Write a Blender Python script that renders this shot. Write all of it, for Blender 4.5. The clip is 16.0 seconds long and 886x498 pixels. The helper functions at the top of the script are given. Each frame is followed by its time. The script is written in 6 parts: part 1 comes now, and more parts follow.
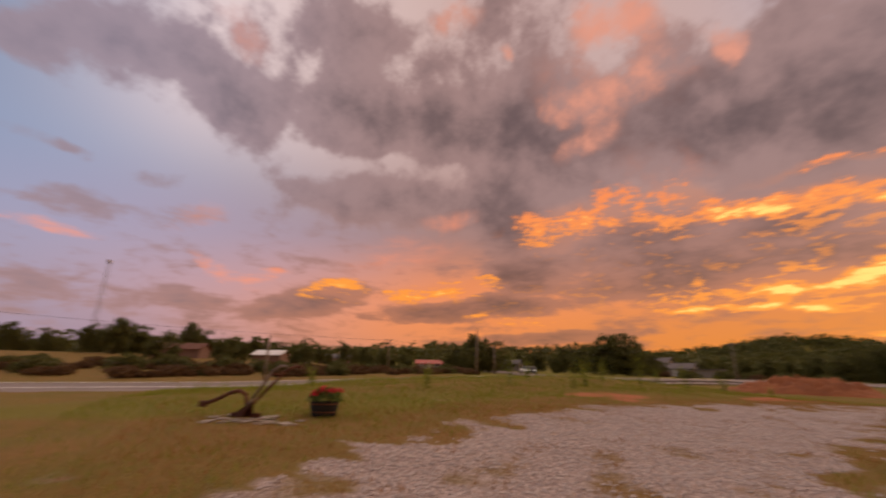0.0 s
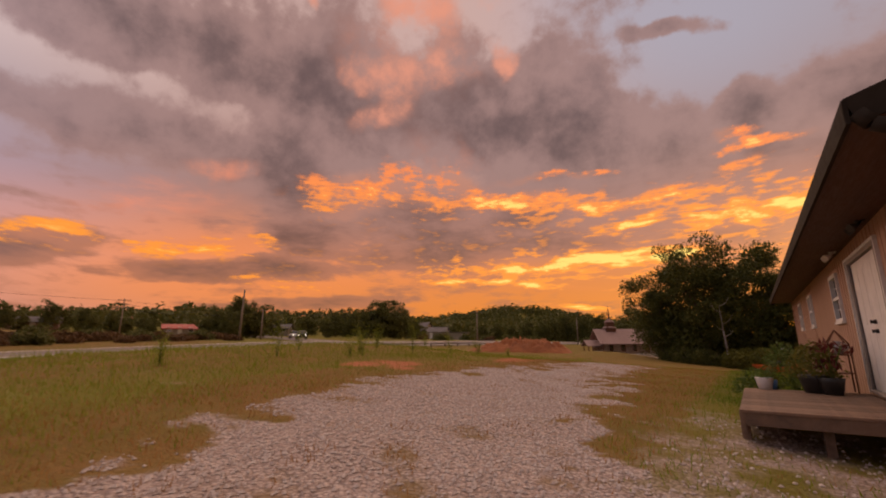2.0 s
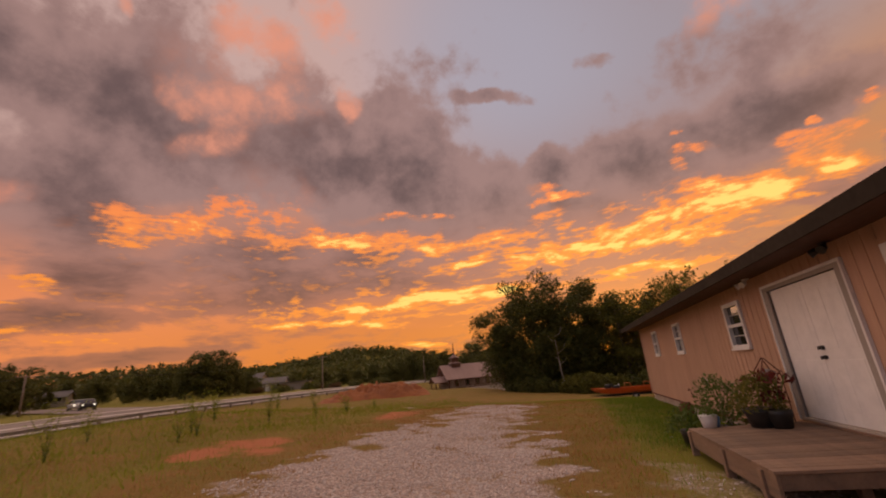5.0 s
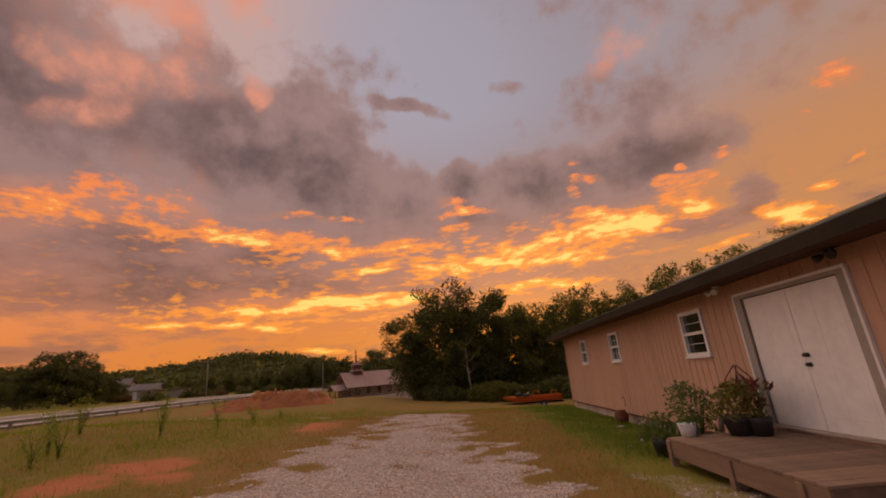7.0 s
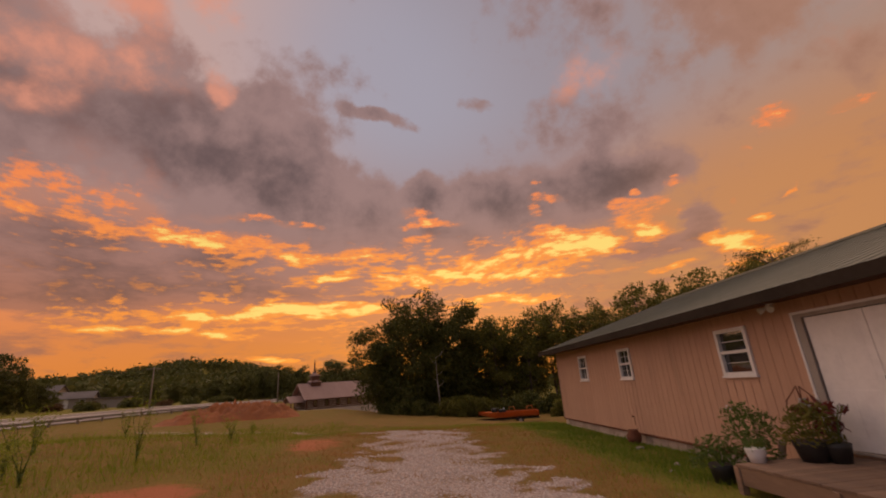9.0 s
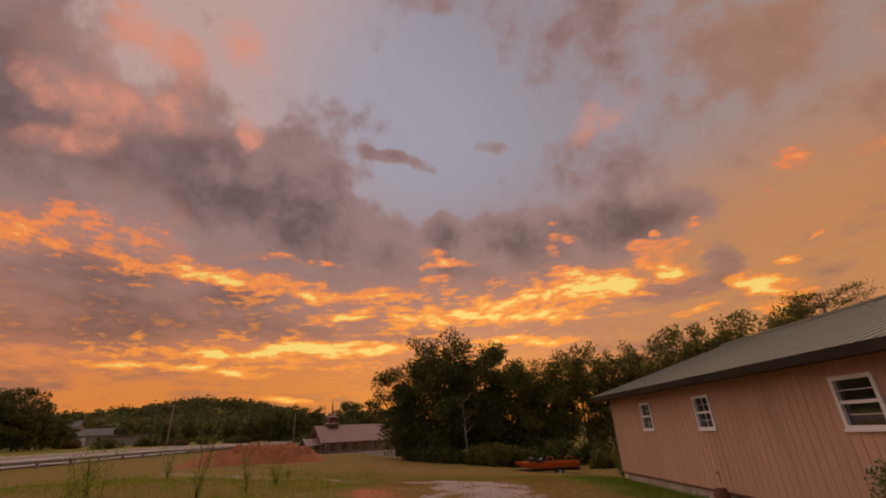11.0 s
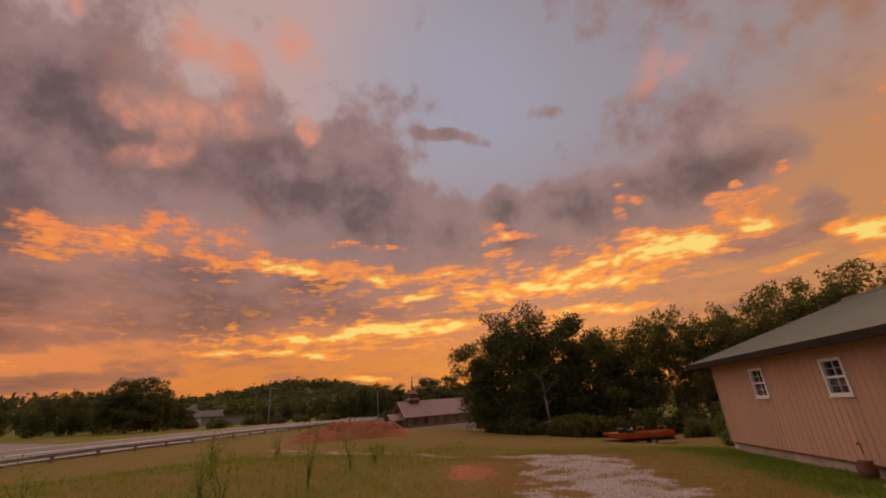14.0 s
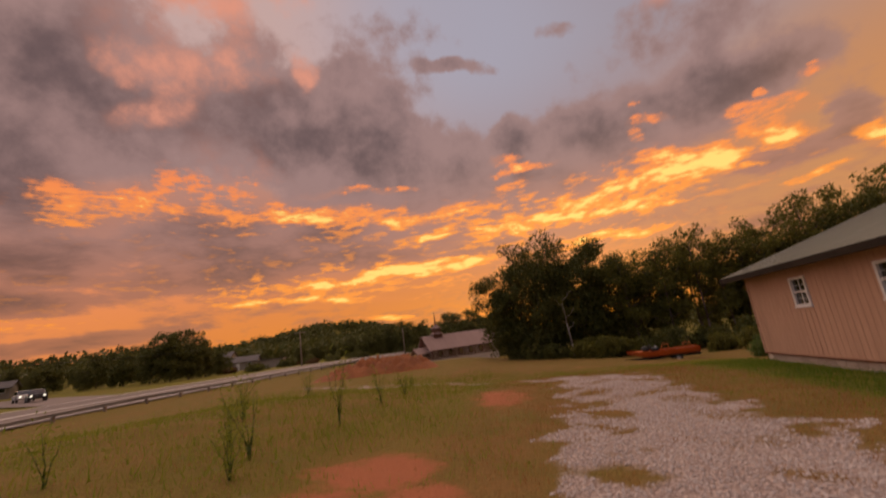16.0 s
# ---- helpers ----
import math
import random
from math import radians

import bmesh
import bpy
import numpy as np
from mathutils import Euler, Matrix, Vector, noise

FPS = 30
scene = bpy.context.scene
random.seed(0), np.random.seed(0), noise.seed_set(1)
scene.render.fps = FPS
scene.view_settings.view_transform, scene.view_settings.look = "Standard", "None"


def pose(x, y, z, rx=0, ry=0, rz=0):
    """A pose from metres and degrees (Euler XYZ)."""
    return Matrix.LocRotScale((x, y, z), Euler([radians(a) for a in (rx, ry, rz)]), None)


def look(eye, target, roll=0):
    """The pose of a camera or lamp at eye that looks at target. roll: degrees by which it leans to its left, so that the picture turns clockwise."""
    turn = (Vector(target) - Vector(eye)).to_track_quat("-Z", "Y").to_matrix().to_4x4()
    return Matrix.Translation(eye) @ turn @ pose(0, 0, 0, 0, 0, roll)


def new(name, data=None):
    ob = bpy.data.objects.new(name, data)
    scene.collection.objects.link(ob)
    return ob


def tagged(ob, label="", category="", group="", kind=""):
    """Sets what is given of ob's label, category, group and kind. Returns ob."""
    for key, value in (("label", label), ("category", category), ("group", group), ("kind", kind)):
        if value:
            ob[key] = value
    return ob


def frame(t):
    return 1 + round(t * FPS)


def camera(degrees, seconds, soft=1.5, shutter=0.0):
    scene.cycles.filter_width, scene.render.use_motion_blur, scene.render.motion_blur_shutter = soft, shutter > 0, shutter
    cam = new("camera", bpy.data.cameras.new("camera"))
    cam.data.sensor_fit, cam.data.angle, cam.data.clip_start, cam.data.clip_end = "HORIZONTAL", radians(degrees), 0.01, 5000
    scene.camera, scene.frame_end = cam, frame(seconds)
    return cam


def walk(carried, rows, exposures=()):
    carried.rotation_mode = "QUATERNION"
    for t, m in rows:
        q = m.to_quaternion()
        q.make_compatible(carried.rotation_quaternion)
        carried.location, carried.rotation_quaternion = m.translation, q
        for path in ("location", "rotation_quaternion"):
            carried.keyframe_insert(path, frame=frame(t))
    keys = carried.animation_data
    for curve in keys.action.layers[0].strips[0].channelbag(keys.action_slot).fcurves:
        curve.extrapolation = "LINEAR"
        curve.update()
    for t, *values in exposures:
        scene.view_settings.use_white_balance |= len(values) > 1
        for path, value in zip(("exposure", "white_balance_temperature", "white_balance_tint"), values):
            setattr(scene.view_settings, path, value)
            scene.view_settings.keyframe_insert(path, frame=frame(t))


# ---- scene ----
cam = camera(92.5, 16.0, soft=1.9, shutter=0.5)
PATH = [
    (0, (-0.122, -10.793, 1.034), (-1.862, -9.996, 1.614), 1.0),
    (0.5, (-0.414, -10.582, 1.089), (-1.913, -9.4, 1.686), -0.1),
    (1, (-0.777, -10.41, 1.182), (-2.13, -9.056, 1.762), -0.8),
    (1.5, (-1.136, -10.276, 1.239), (-2.299, -8.741, 1.779), -2.0),
    (2, (-1.475, -9.928, 1.194), (-2.613, -8.34, 1.625), -0.2),
    (2.5, (-1.775, -9.749, 1.297), (-2.78, -8.085, 1.769), -0.2),
    (3, (-2.108, -9.524, 1.381), (-3.029, -7.82, 1.881), -4.1),
    (3.5, (-2.463, -9.233, 1.371), (-3.335, -7.542, 1.986), -2.2),
    (4, (-2.865, -8.99, 1.478), (-3.584, -7.203, 2.02), -5.1),
    (4.5, (-3.262, -8.833, 1.566), (-3.848, -6.991, 2.08), -6.7),
    (5, (-3.604, -8.567, 1.587), (-4.058, -6.706, 2.162), -5.7),
    (7.5, (-5.482, -7.429, 1.669), (-5.444, -5.511, 2.233), -6.2),
    (8, (-5.941, -7.257, 1.761), (-5.874, -5.336, 2.314), -8.0),
    (8.5, (-6.194, -7.07, 1.7), (-6.006, -5.16, 2.262), -6.3),
    (9, (-6.52, -6.823, 1.789), (-6.36, -4.925, 2.399), -4.1),
    (9.5, (-6.775, -6.605, 1.825), (-6.656, -4.699, 2.417), -4.2),
    (10, (-7.17, -6.419, 1.814), (-7.112, -4.545, 2.509), -2.6),
    (12.5, (-8.138, -6.095, 1.975), (-7.998, -4.274, 2.789), -3.1),
    (13, (-8.163, -5.963, 1.962), (-8.209, -4.091, 2.666), -3.1),
    (13.5, (-8.166, -5.939, 1.986), (-8.298, -4.073, 2.694), -3.8),
    (14, (-8.202, -5.874, 2.001), (-8.411, -4.014, 2.705), -4.5),
    (14.5, (-8.163, -5.676, 2.022), (-8.443, -3.798, 2.65), -4.4),
    (15, (-8.178, -5.448, 2.04), (-8.534, -3.561, 2.6), -5.3),
    (15.5, (-8.32, -5.276, 2.026), (-8.62, -3.387, 2.612), -6.2),
    (16, (-8.417, -5.083, 1.967), (-8.733, -3.156, 2.4), -8.0),
]
walk(cam, [(t, look(e, g, r)) for t, e, g, r in PATH], [(0, 0.05, 6500, 10), (2.5, 0.03, 6900, 13), (5, -0.03, 6900, 13), (7.5, -0.1, 6800, 12), (10, -0.16, 6700, 11), (12.5, -0.24, 6550, 10), (14.5, -0.13, 6550, 10), (16, -0.05, 6650, 11)])

# ---- sky, sun and exposure ----
world = bpy.data.worlds.new("sunset_sky")
scene.world = world
world.use_nodes = True
wt = world.node_tree
wt.nodes.clear()


def wnode(kind, *inputs, operation="", vector_type="", noise_dimensions=""):
    n = wt.nodes.new(kind)
    if operation:
        n.operation = operation
    if vector_type:
        n.vector_type = vector_type
    if noise_dimensions:
        n.noise_dimensions = noise_dimensions
    for k, v in enumerate(inputs):
        if v is None:
            continue
        if isinstance(v, bpy.types.NodeSocket):
            wt.links.new(v, n.inputs[k])
        else:
            n.inputs[k].default_value = v
    return n


def wmath(op, a, b=None, c=None):
    return wnode("ShaderNodeMath", a, b, c, operation=op).outputs[0]


def wrange(v, a, b, c=0.0, d=1.0, smooth=True):
    n = wnode("ShaderNodeMapRange", v, a, b, c, d)
    n.interpolation_type = "SMOOTHSTEP" if smooth else "LINEAR"
    return n.outputs[0]


def wmix(fac, a, b):
    n = wt.nodes.new("ShaderNodeMix")
    n.data_type = "RGBA"
    for k, v in ((0, fac), (6, a), (7, b)):
        if isinstance(v, bpy.types.NodeSocket):
            wt.links.new(v, n.inputs[k])
        else:
            n.inputs[k].default_value = v
    return n.outputs[2]


def srgb(r, g, b):
    lin = [((c / 255 + 0.055) / 1.055) ** 2.4 if c > 10 else c / 3294.6 for c in (r, g, b)]
    return (*lin, 1.0)


way = wnode("ShaderNodeTexCoord").outputs["Generated"]
xyz = wnode("ShaderNodeSeparateXYZ", way).outputs
azim = wmath("MULTIPLY", wmath("ARCTAN2", xyz[0], xyz[1]), 57.2958)
elev = wmath("MULTIPLY", wmath("ARCSINE", xyz[2]), 57.2958)
# the clouds lie on a flat layer overhead: this gives them their perspective
up = wmath("ADD", wmath("MAXIMUM", xyz[2], 0.0), 0.10)
layer = wnode("ShaderNodeCombineXYZ", wmath("DIVIDE", xyz[0], up), wmath("DIVIDE", xyz[1], up), 0.0).outputs[0]
puff = wnode("ShaderNodeTexNoise", way, None, 6.0, 5.0, 0.55, noise_dimensions="3D")
streak = wnode("ShaderNodeTexNoise", layer, None, 1.7, 8.0, 0.62, noise_dimensions="3D")
for n in (puff, streak):
    n.inputs["Distortion"].default_value = 0.15
pv = wnode("ShaderNodeSeparateXYZ", puff.outputs["Color"]).outputs
sv = wnode("ShaderNodeSeparateXYZ", streak.outputs["Color"]).outputs
# bend the cloud outlines by the two noises
bend_a = wmath("MULTIPLY_ADD", wmath("SUBTRACT", pv[0], 0.5), 9.0, wmath("MULTIPLY", wmath("SUBTRACT", sv[0], 0.5), 5.0))
bend_e = wmath("MULTIPLY_ADD", wmath("SUBTRACT", pv[1], 0.5), 6.0, wmath("MULTIPLY", wmath("SUBTRACT", sv[1], 0.5), 2.6))
low = wrange(elev, 4.0, 24.0, 0.18, 1.0)
# a conformal chart of the western sky, in degrees, in which the clouds are laid out
EYE_AZ, EYE_EL = radians(-25), radians(20)
ahead = (math.sin(EYE_AZ) * math.cos(EYE_EL), math.cos(EYE_AZ) * math.cos(EYE_EL), math.sin(EYE_EL))
aside = (math.cos(EYE_AZ), -math.sin(EYE_AZ), 0.0)
above = tuple(Vector(aside).cross(Vector(ahead)))


def along(axis_v):
    return wnode("ShaderNodeVectorMath", way, axis_v, operation="DOT_PRODUCT").outputs["Value"]


spread_k = wmath("DIVIDE", 114.592, wmath("MAXIMUM", wmath("ADD", along(ahead), 1.0), 0.05))
flat_u, flat_v = wmath("MULTIPLY", along(aside), spread_k), wmath("MULTIPLY", along(above), spread_k)
chart = wnode("ShaderNodeCombineXYZ", wmath("ADD", flat_u, bend_a), wmath("MULTIPLY_ADD", bend_e, low, flat_v), 0.0).outputs[0]
calm = wnode("ShaderNodeCombineXYZ", azim, elev, 0.0).outputs[0]
layers = {"cloud": 0.0, "glow": 0.0, "pink": 0.0}


def bank(kind, az, el, length, width, tilt, amount, place=None):
    """One bank of cloud round a place in the chart, in degrees, added to its layer."""
    # each bank waits for the one before it, which keeps the shader small
    spot = chart if place is None else place
    if "last" in layers:
        spot = wnode("ShaderNodeVectorMath", layers["last"], (1e-6, 0.0, 0.0), spot, operation="MULTIPLY_ADD").outputs[0]
    m = wnode("ShaderNodeMapping", spot, vector_type="TEXTURE")
    m.inputs["Location"].default_value = (az, el, 0)
    m.inputs["Rotation"].default_value = (0, 0, radians(tilt))
    m.inputs["Scale"].default_value = (length, width, 1) if place is None else (length / max(0.3, math.cos(radians(el))), width, 1)
    d = wnode("ShaderNodeVectorMath", m.outputs[0], operation="LENGTH").outputs["Value"]
    v = wrange(d, 1.7, 0.25, 0.0, amount)
    if kind != "tone":
        layers[kind] = wmath("ADD", v, layers[kind])
    layers["last"] = v
    return v


def cloud(*a):
    bank("cloud", *a)


def glow(*a):
    bank("glow", *a)


def pink(*a):
    bank("pink", *a)


# strokes of cloud, glow and rose: place, half length, half width, tilt and weight
cloud(-77.8, 45.9, 7.3, 4.94, -15, .6)
cloud(-67.5, 39.2, 6.7, 4.27, -52, .8)
cloud(-62.4, 30.9, 5.8, 4.10, -48, 1.1)
cloud(-42.0, 34.9, 9.1, 3.75, -27, .8)
cloud(-43.8, 28.7, 4.9, 3.02, -19, .8)
cloud(-39.8, 20.5, 14.0, 4.38, -24, 1.4)
cloud(-21.6, 13.6, 8.5, 5.51, -49, 1.3)
cloud(-29.4, 4.9, 5.1, 5.21, -76, 1.2)
cloud(-48.9, 11.7, 11.9, 3.41, -24, 1.2)
cloud(-78.2, 22.3, 4.3, 2.04, -18, .6)
cloud(-88.0, 30.9, 2.0, 1.24, -44, .5)
cloud(-61.7, -2.4, 8.7, 2.01, -3, 1.45)
cloud(-37.7, -8.3, 11.7, 1.20, -5, 1.59)
cloud(-78.6, 17.1, 10.0, 1.84, -22, .5)
cloud(-26.5, -13.5, 9.7, 0.64, -4, 1.01)
cloud(-79.8, 2.4, 5.9, 1.61, -21, 0.72)
cloud(-6.9, 10.6, 7.8, 5.10, -14, 1.3)
cloud(9.3, 5.6, 13.0, 3.79, 2, 1.1)
cloud(25.1, 7.8, 2.6, 2.18, 7, 1.2)
cloud(7.3, 17.9, 5.2, 5.75, 14, .5)
cloud(18.4, 16.6, 4.4, 1.02, -4, 1.1)
cloud(30.8, 20.8, 3.4, 1.10, 15, .8)
cloud(38.4, 8.5, 6.9, 3.76, 8, 1.3)
cloud(48.9, 12.1, 4.7, 3.25, 9, 1.0)
cloud(57.1, 14.7, 4.4, 2.78, 16, .9)
cloud(-28.0, -4.3, 4.6, 2.06, -5, 1.51)
cloud(-10.7, -5.6, 8.0, 2.23, -9, 1.39)
cloud(-14.1, -8.3, 8.3, 1.43, -3, 1.27)
cloud(-11.6, -1.7, 6.1, 1.54, 0, 1.27)
cloud(0.3, -3.6, 4.4, 1.53, 3, 1.27)
cloud(3.5, -7.2, 7.3, 1.63, -2, 1.04)
cloud(22.7, -7.3, 5.0, 1.21, 7, 0.93)
cloud(-31.9, -7.9, 5.7, 0.95, -9, 1.16)
cloud(30.4, 2.2, 3.2, 1.65, -8, .9)
cloud(-4.7, 6.9, 5.5, 2.56, 12, .6)
cloud(-29.7, 4.2, 5.7, 3.95, -40, .5)
cloud(55.9, 15.1, 8.0, 2.88, 19, 1.0)
cloud(64.6, 7.8, 2.7, 2.44, -15, 1.2)
cloud(58.4, 4.1, 5.8, 1.83, 12, 1.1)
cloud(62.0, 40.5, 6.2, 5.98, -9, .5)
cloud(16.2, 36.4, 6.0, 1.57, 8, .5)
glow(-19.2, 1.6, 6.4, 2.83, 7, .75)
glow(-25.2, 3.7, 3.4, 1.54, 2, .4)
glow(-8.4, 1.4, 3.3, 1.22, -30, .85)
glow(1.5, -1.5, 12.7, 1.05, -4, 1.0)
glow(17.9, -1.4, 4.7, 0.70, 11, .9)
glow(5.3, 1.3, 7.3, 0.53, -0, .55)
glow(24.3, 5.2, 2.2, 0.84, -2, .9)
glow(26.4, 3.7, 3.7, 0.69, 8, .9)
glow(13.2, -4.8, 3.1, 0.70, 19, 1.0)
glow(24.0, -4.4, 4.6, 1.24, 7, 1.2)
glow(33.3, -1.9, 5.7, 1.69, 17, .95)
glow(43.5, 0.7, 5.6, 1.50, 7, .95)
glow(38.2, -2.9, 7.5, 0.76, 10, 1.15)
glow(49.4, 3.5, 4.8, 1.46, 6, 1.5)
glow(57.0, 6.8, 3.6, 1.39, -1, 1.5)
glow(43.5, 9.1, 2.6, 0.81, 8, .85)
glow(42.8, 6.9, 1.5, 0.92, -22, .9)
glow(41.2, 11.4, 0.7, 0.43, -4, .9)
glow(56.1, 12.0, 0.8, 0.55, 6, .9)
glow(57.0, 9.8, 5.0, 1.24, 6, .8)
glow(39.8, -6.0, 5.6, 0.53, 10, 1.5)
glow(32.7, -7.9, 2.8, 0.38, 9, 1.3)
glow(14.5, -9.2, 8.0, 0.85, 5, 1.8)
glow(2.6, -10.7, 6.5, 0.52, -1, 1.3)
glow(9.5, -8.6, 1.7, 0.69, -3, 1.3)
glow(-34.5, -4.6, 2.6, 0.65, -10, .95)
glow(-31.5, -10.5, 5.9, 0.60, -11, .75)
glow(-1.2, -12.5, 11.7, 0.37, -4, .85)
glow(8.4, -15.7, 4.9, 0.37, -6, 1.0)
glow(25.2, 1.1, 2.4, 0.62, 3, .5)
glow(-44.0, -4.4, 10.3, 1.21, -7, .8)
glow(-57.8, -0.7, 4.9, 1.48, -3, .7)
glow(71.0, 24.5, 3.0, 1.73, 1, 1.15)
glow(79.2, 27.1, 2.5, 0.98, 39, .85)
glow(67.1, 20.1, 0.9, 0.51, 18, .9)
glow(68.2, 12.0, 0.6, 0.51, 7, .8)
glow(72.9, 9.8, 2.2, 0.58, 21, .95)
glow(70.6, 5.6, 4.4, 1.61, 0, 1.7)
glow(72.2, 1.9, 2.3, 1.08, -21, 1.5)
glow(76.1, 14.6, 1.4, 0.30, 60, .7)
glow(62.4, 1.0, 3.5, 0.49, 27, 1.0)
glow(61.5, 13.7, 1.7, 1.02, 31, .8)
pink(-10.8, 23.5, 4.3, 2.52, -27, 1.00)
pink(-3.3, 25.0, 3.5, 3.32, -25, 1.00)
pink(-1.9, 16.4, 1.7, 1.79, 2, 1.2)
pink(-9.5, 16.1, 3.5, 1.78, -9, 0.75)
pink(-17.0, 15.2, 3.8, 1.74, -15, 0.81)
pink(-16.8, 10.7, 3.6, 1.37, 22, 0.69)
pink(-24.1, 24.7, 0.9, 1.00, -19, 0.88)
pink(42.0, 25.7, 4.3, 3.47, -6, 0.44)
pink(-73.9, 5.8, 4.9, 1.23, -44, 1.0)
pink(-67.3, 3.7, 3.3, 1.02, -6, 1.12)
pink(-95.8, 19.4, 6.2, 0.92, -30, 1.1)
pink(-46.3, 1.9, 8.6, 2.97, -4, 0.56)
pink(-25.2, 25.1, 1.2, 1.32, -21, 0.75)
pink(-29.4, 32.3, 2.9, 2.10, -15, 0.75)
pink(-57.3, 39.4, 5.9, 3.09, -84, .5)
pink(-74.4, 15.4, 5.4, 2.28, -12, 0.50)
pink(-38.0, 5.5, 3.3, 1.42, 2, 0.75)
pink(45.1, 28.5, 4.8, 3.56, 26, 0.56)
pink(73.7, 38.4, 5.2, 2.80, -64, 0.44)
cloud(-76.0, 42.1, 11.7, 7.95, -11, .35)
cloud(-93.8, 23.2, 6.9, 2.29, -29, .6)
cloud(-85.4, 47.9, 3.6, 3.98, -14, .6)
cloud(-80.3, 9.7, 9.8, 3.00, -24, .35)
cloud(-93.7, 7.3, 12.5, 3.67, -27, .4)
cloud(-88.9, 30.7, 6.9, 1.80, -45, .4)
cloud(-7.7, 20.4, 3.8, 4.24, -25, .2)
cloud(-24.2, 14.8, 10.3, 9.80, -20, .35)
cloud(0.5, 10.1, 12.5, 9.51, -7, .35)
cloud(-14.3, -5.5, 19.5, 4.62, -5, 0.23)
cloud(39.8, 7.5, 12.7, 6.72, 11, .35)
cloud(53.4, 33.0, 18.3, 12.23, 4, .2)
cloud(4.3, 2.4, 22.8, 7.61, 2, .3)
glow(-4.7, -1.5, 24.2, 3.53, -4, .2)
glow(37.5, 0.5, 19.5, 3.43, 11, .25)
glow(3.3, -11.0, 16.8, 2.10, -1, .3)
pink(-13.1, 18.4, 8.7, 7.11, -14, 0.44)
pink(-8.3, 3.3, 7.7, 4.32, -22, 0.44)

# clear sky behind: bluish above, peach and orange along the western horizon
low_sky = wmix(wrange(azim, -110, -25), srgb(160, 138, 158), srgb(212, 130, 64))
low_sky = wmix(wrange(azim, 0, 60), low_sky, srgb(186, 132, 80))
mid_sky = wmix(wrange(azim, -112, -60), srgb(140, 152, 184), srgb(160, 128, 130))
mid_sky = wmix(wrange(azim, 8, 48), mid_sky, srgb(190, 138, 98))
top_sky = wmix(wrange(azim, -100, -50), srgb(220, 202, 206), srgb(196, 176, 184))
top_sky = wmix(wrange(azim, -122, -98), srgb(134, 146, 174), top_sky)
top_sky = wmix(wrange(azim, -25, 5), top_sky, srgb(156, 156, 180))
top_sky = wmix(wrange(azim, 20, 60), top_sky, srgb(166, 150, 152))
base = wmix(wrange(elev, 3, 18), low_sky, mid_sky)
base = wmix(wrange(elev, 16, 36), base, top_sky)
base = wmix(bank("tone", -64, 9, 30, 6, 0, 0.7, calm), base, srgb(250, 152, 88))
base = wmix(bank("tone", -95, 14, 20, 7, 0, 0.5, calm), base, srgb(186, 158, 178))
base = wmix(bank("tone", -20, 5, 40, 4, 0, 0.6, calm), base, srgb(224, 136, 58))
base = wmix(bank("tone", 44, 14, 20, 11, 0, 0.6, calm), base, srgb(206, 148, 94))
base = wmix(bank("tone", -3, 40, 14, 12, -15, 0.8, calm), base, srgb(166, 174, 206))
# away from the west the sky goes on grey-blue
base = wmix(wrange(wmath("ABSOLUTE", wmath("ADD", azim, 25.0)), 100, 150), base, srgb(150, 152, 172))

broad = wnode("ShaderNodeTexNoise", way, None, 2.6, 2.0, 0.5).outputs["Color"]
soft = wnode("ShaderNodeVectorMath", wnode("ShaderNodeVectorMath", broad, (0.5, 0.5, 0.5), operation="SUBTRACT").outputs[0], (9.0, 3.5, 0.0), calm, operation="MULTIPLY_ADD").outputs[0]
# long streaks lying along the sky, and finer ripples in them
long_n = wnode("ShaderNodeTexNoise", wnode("ShaderNodeVectorMath", soft, (0.075, 0.20, 1.0), operation="MULTIPLY").outputs[0], None, 1.0, 8.0, 0.55)
rip_n = wnode("ShaderNodeTexNoise", wnode("ShaderNodeVectorMath", soft, (0.25, 0.80, 1.0), operation="MULTIPLY").outputs[0], None, 1.0, 7.0, 0.58)
rip_n.inputs["Distortion"].default_value = 0.2
# higher up the clouds are heaped, not drawn out
heap_n = wnode("ShaderNodeTexNoise", way, None, 4.2, 8.0, 0.56)
curd_n = wnode("ShaderNodeTexNoise", way, None, 15.0, 7.0, 0.58)
height = wrange(elev, 11.0, 25.0)


def lift(low_v, high_v, gain):
    v = wmath("MULTIPLY_ADD", height, wmath("SUBTRACT", high_v, low_v), low_v)
    return wmath("MULTIPLY", wmath("SUBTRACT", v, 0.5), gain)


lump = lift(long_n.outputs[0], heap_n.outputs[0], 3.0)
ripple = lift(rip_n.outputs[0], curd_n.outputs[0], 3.0)
wisp = wmath("MULTIPLY", wmath("SUBTRACT", streak.outputs[0], 0.5), 2.0)

banks = layers["cloud"]
open_sky = wmath("ADD", wmath("ADD", bank("tone", -3, 40, 13, 11, -15, 0.45, calm), wmath("ADD", bank("tone", -104, 12, 14, 9, 0, 0.2, calm), bank("tone", -106, 27, 11, 7, 10, 0.35, calm))), bank("tone", 48, 16, 14, 10, 0, 0.06, calm))
cover = wmath("SUBTRACT", wmath("ADD", banks, wmath("ADD", wmath("MULTIPLY", lump, 0.65), wmath("MULTIPLY_ADD", wisp, 0.5, 0.24))), open_sky)
cover = wmath("ADD", cover, wmath("MULTIPLY", ripple, 0.55))
thin = wrange(cover, 0.12, 0.72, 0.0, 0.92)
thick = wrange(wmath("ADD", cover, wmath("MULTIPLY_ADD", lump, 0.55, wmath("MULTIPLY", ripple, 0.75))), 0.35, 3.1)
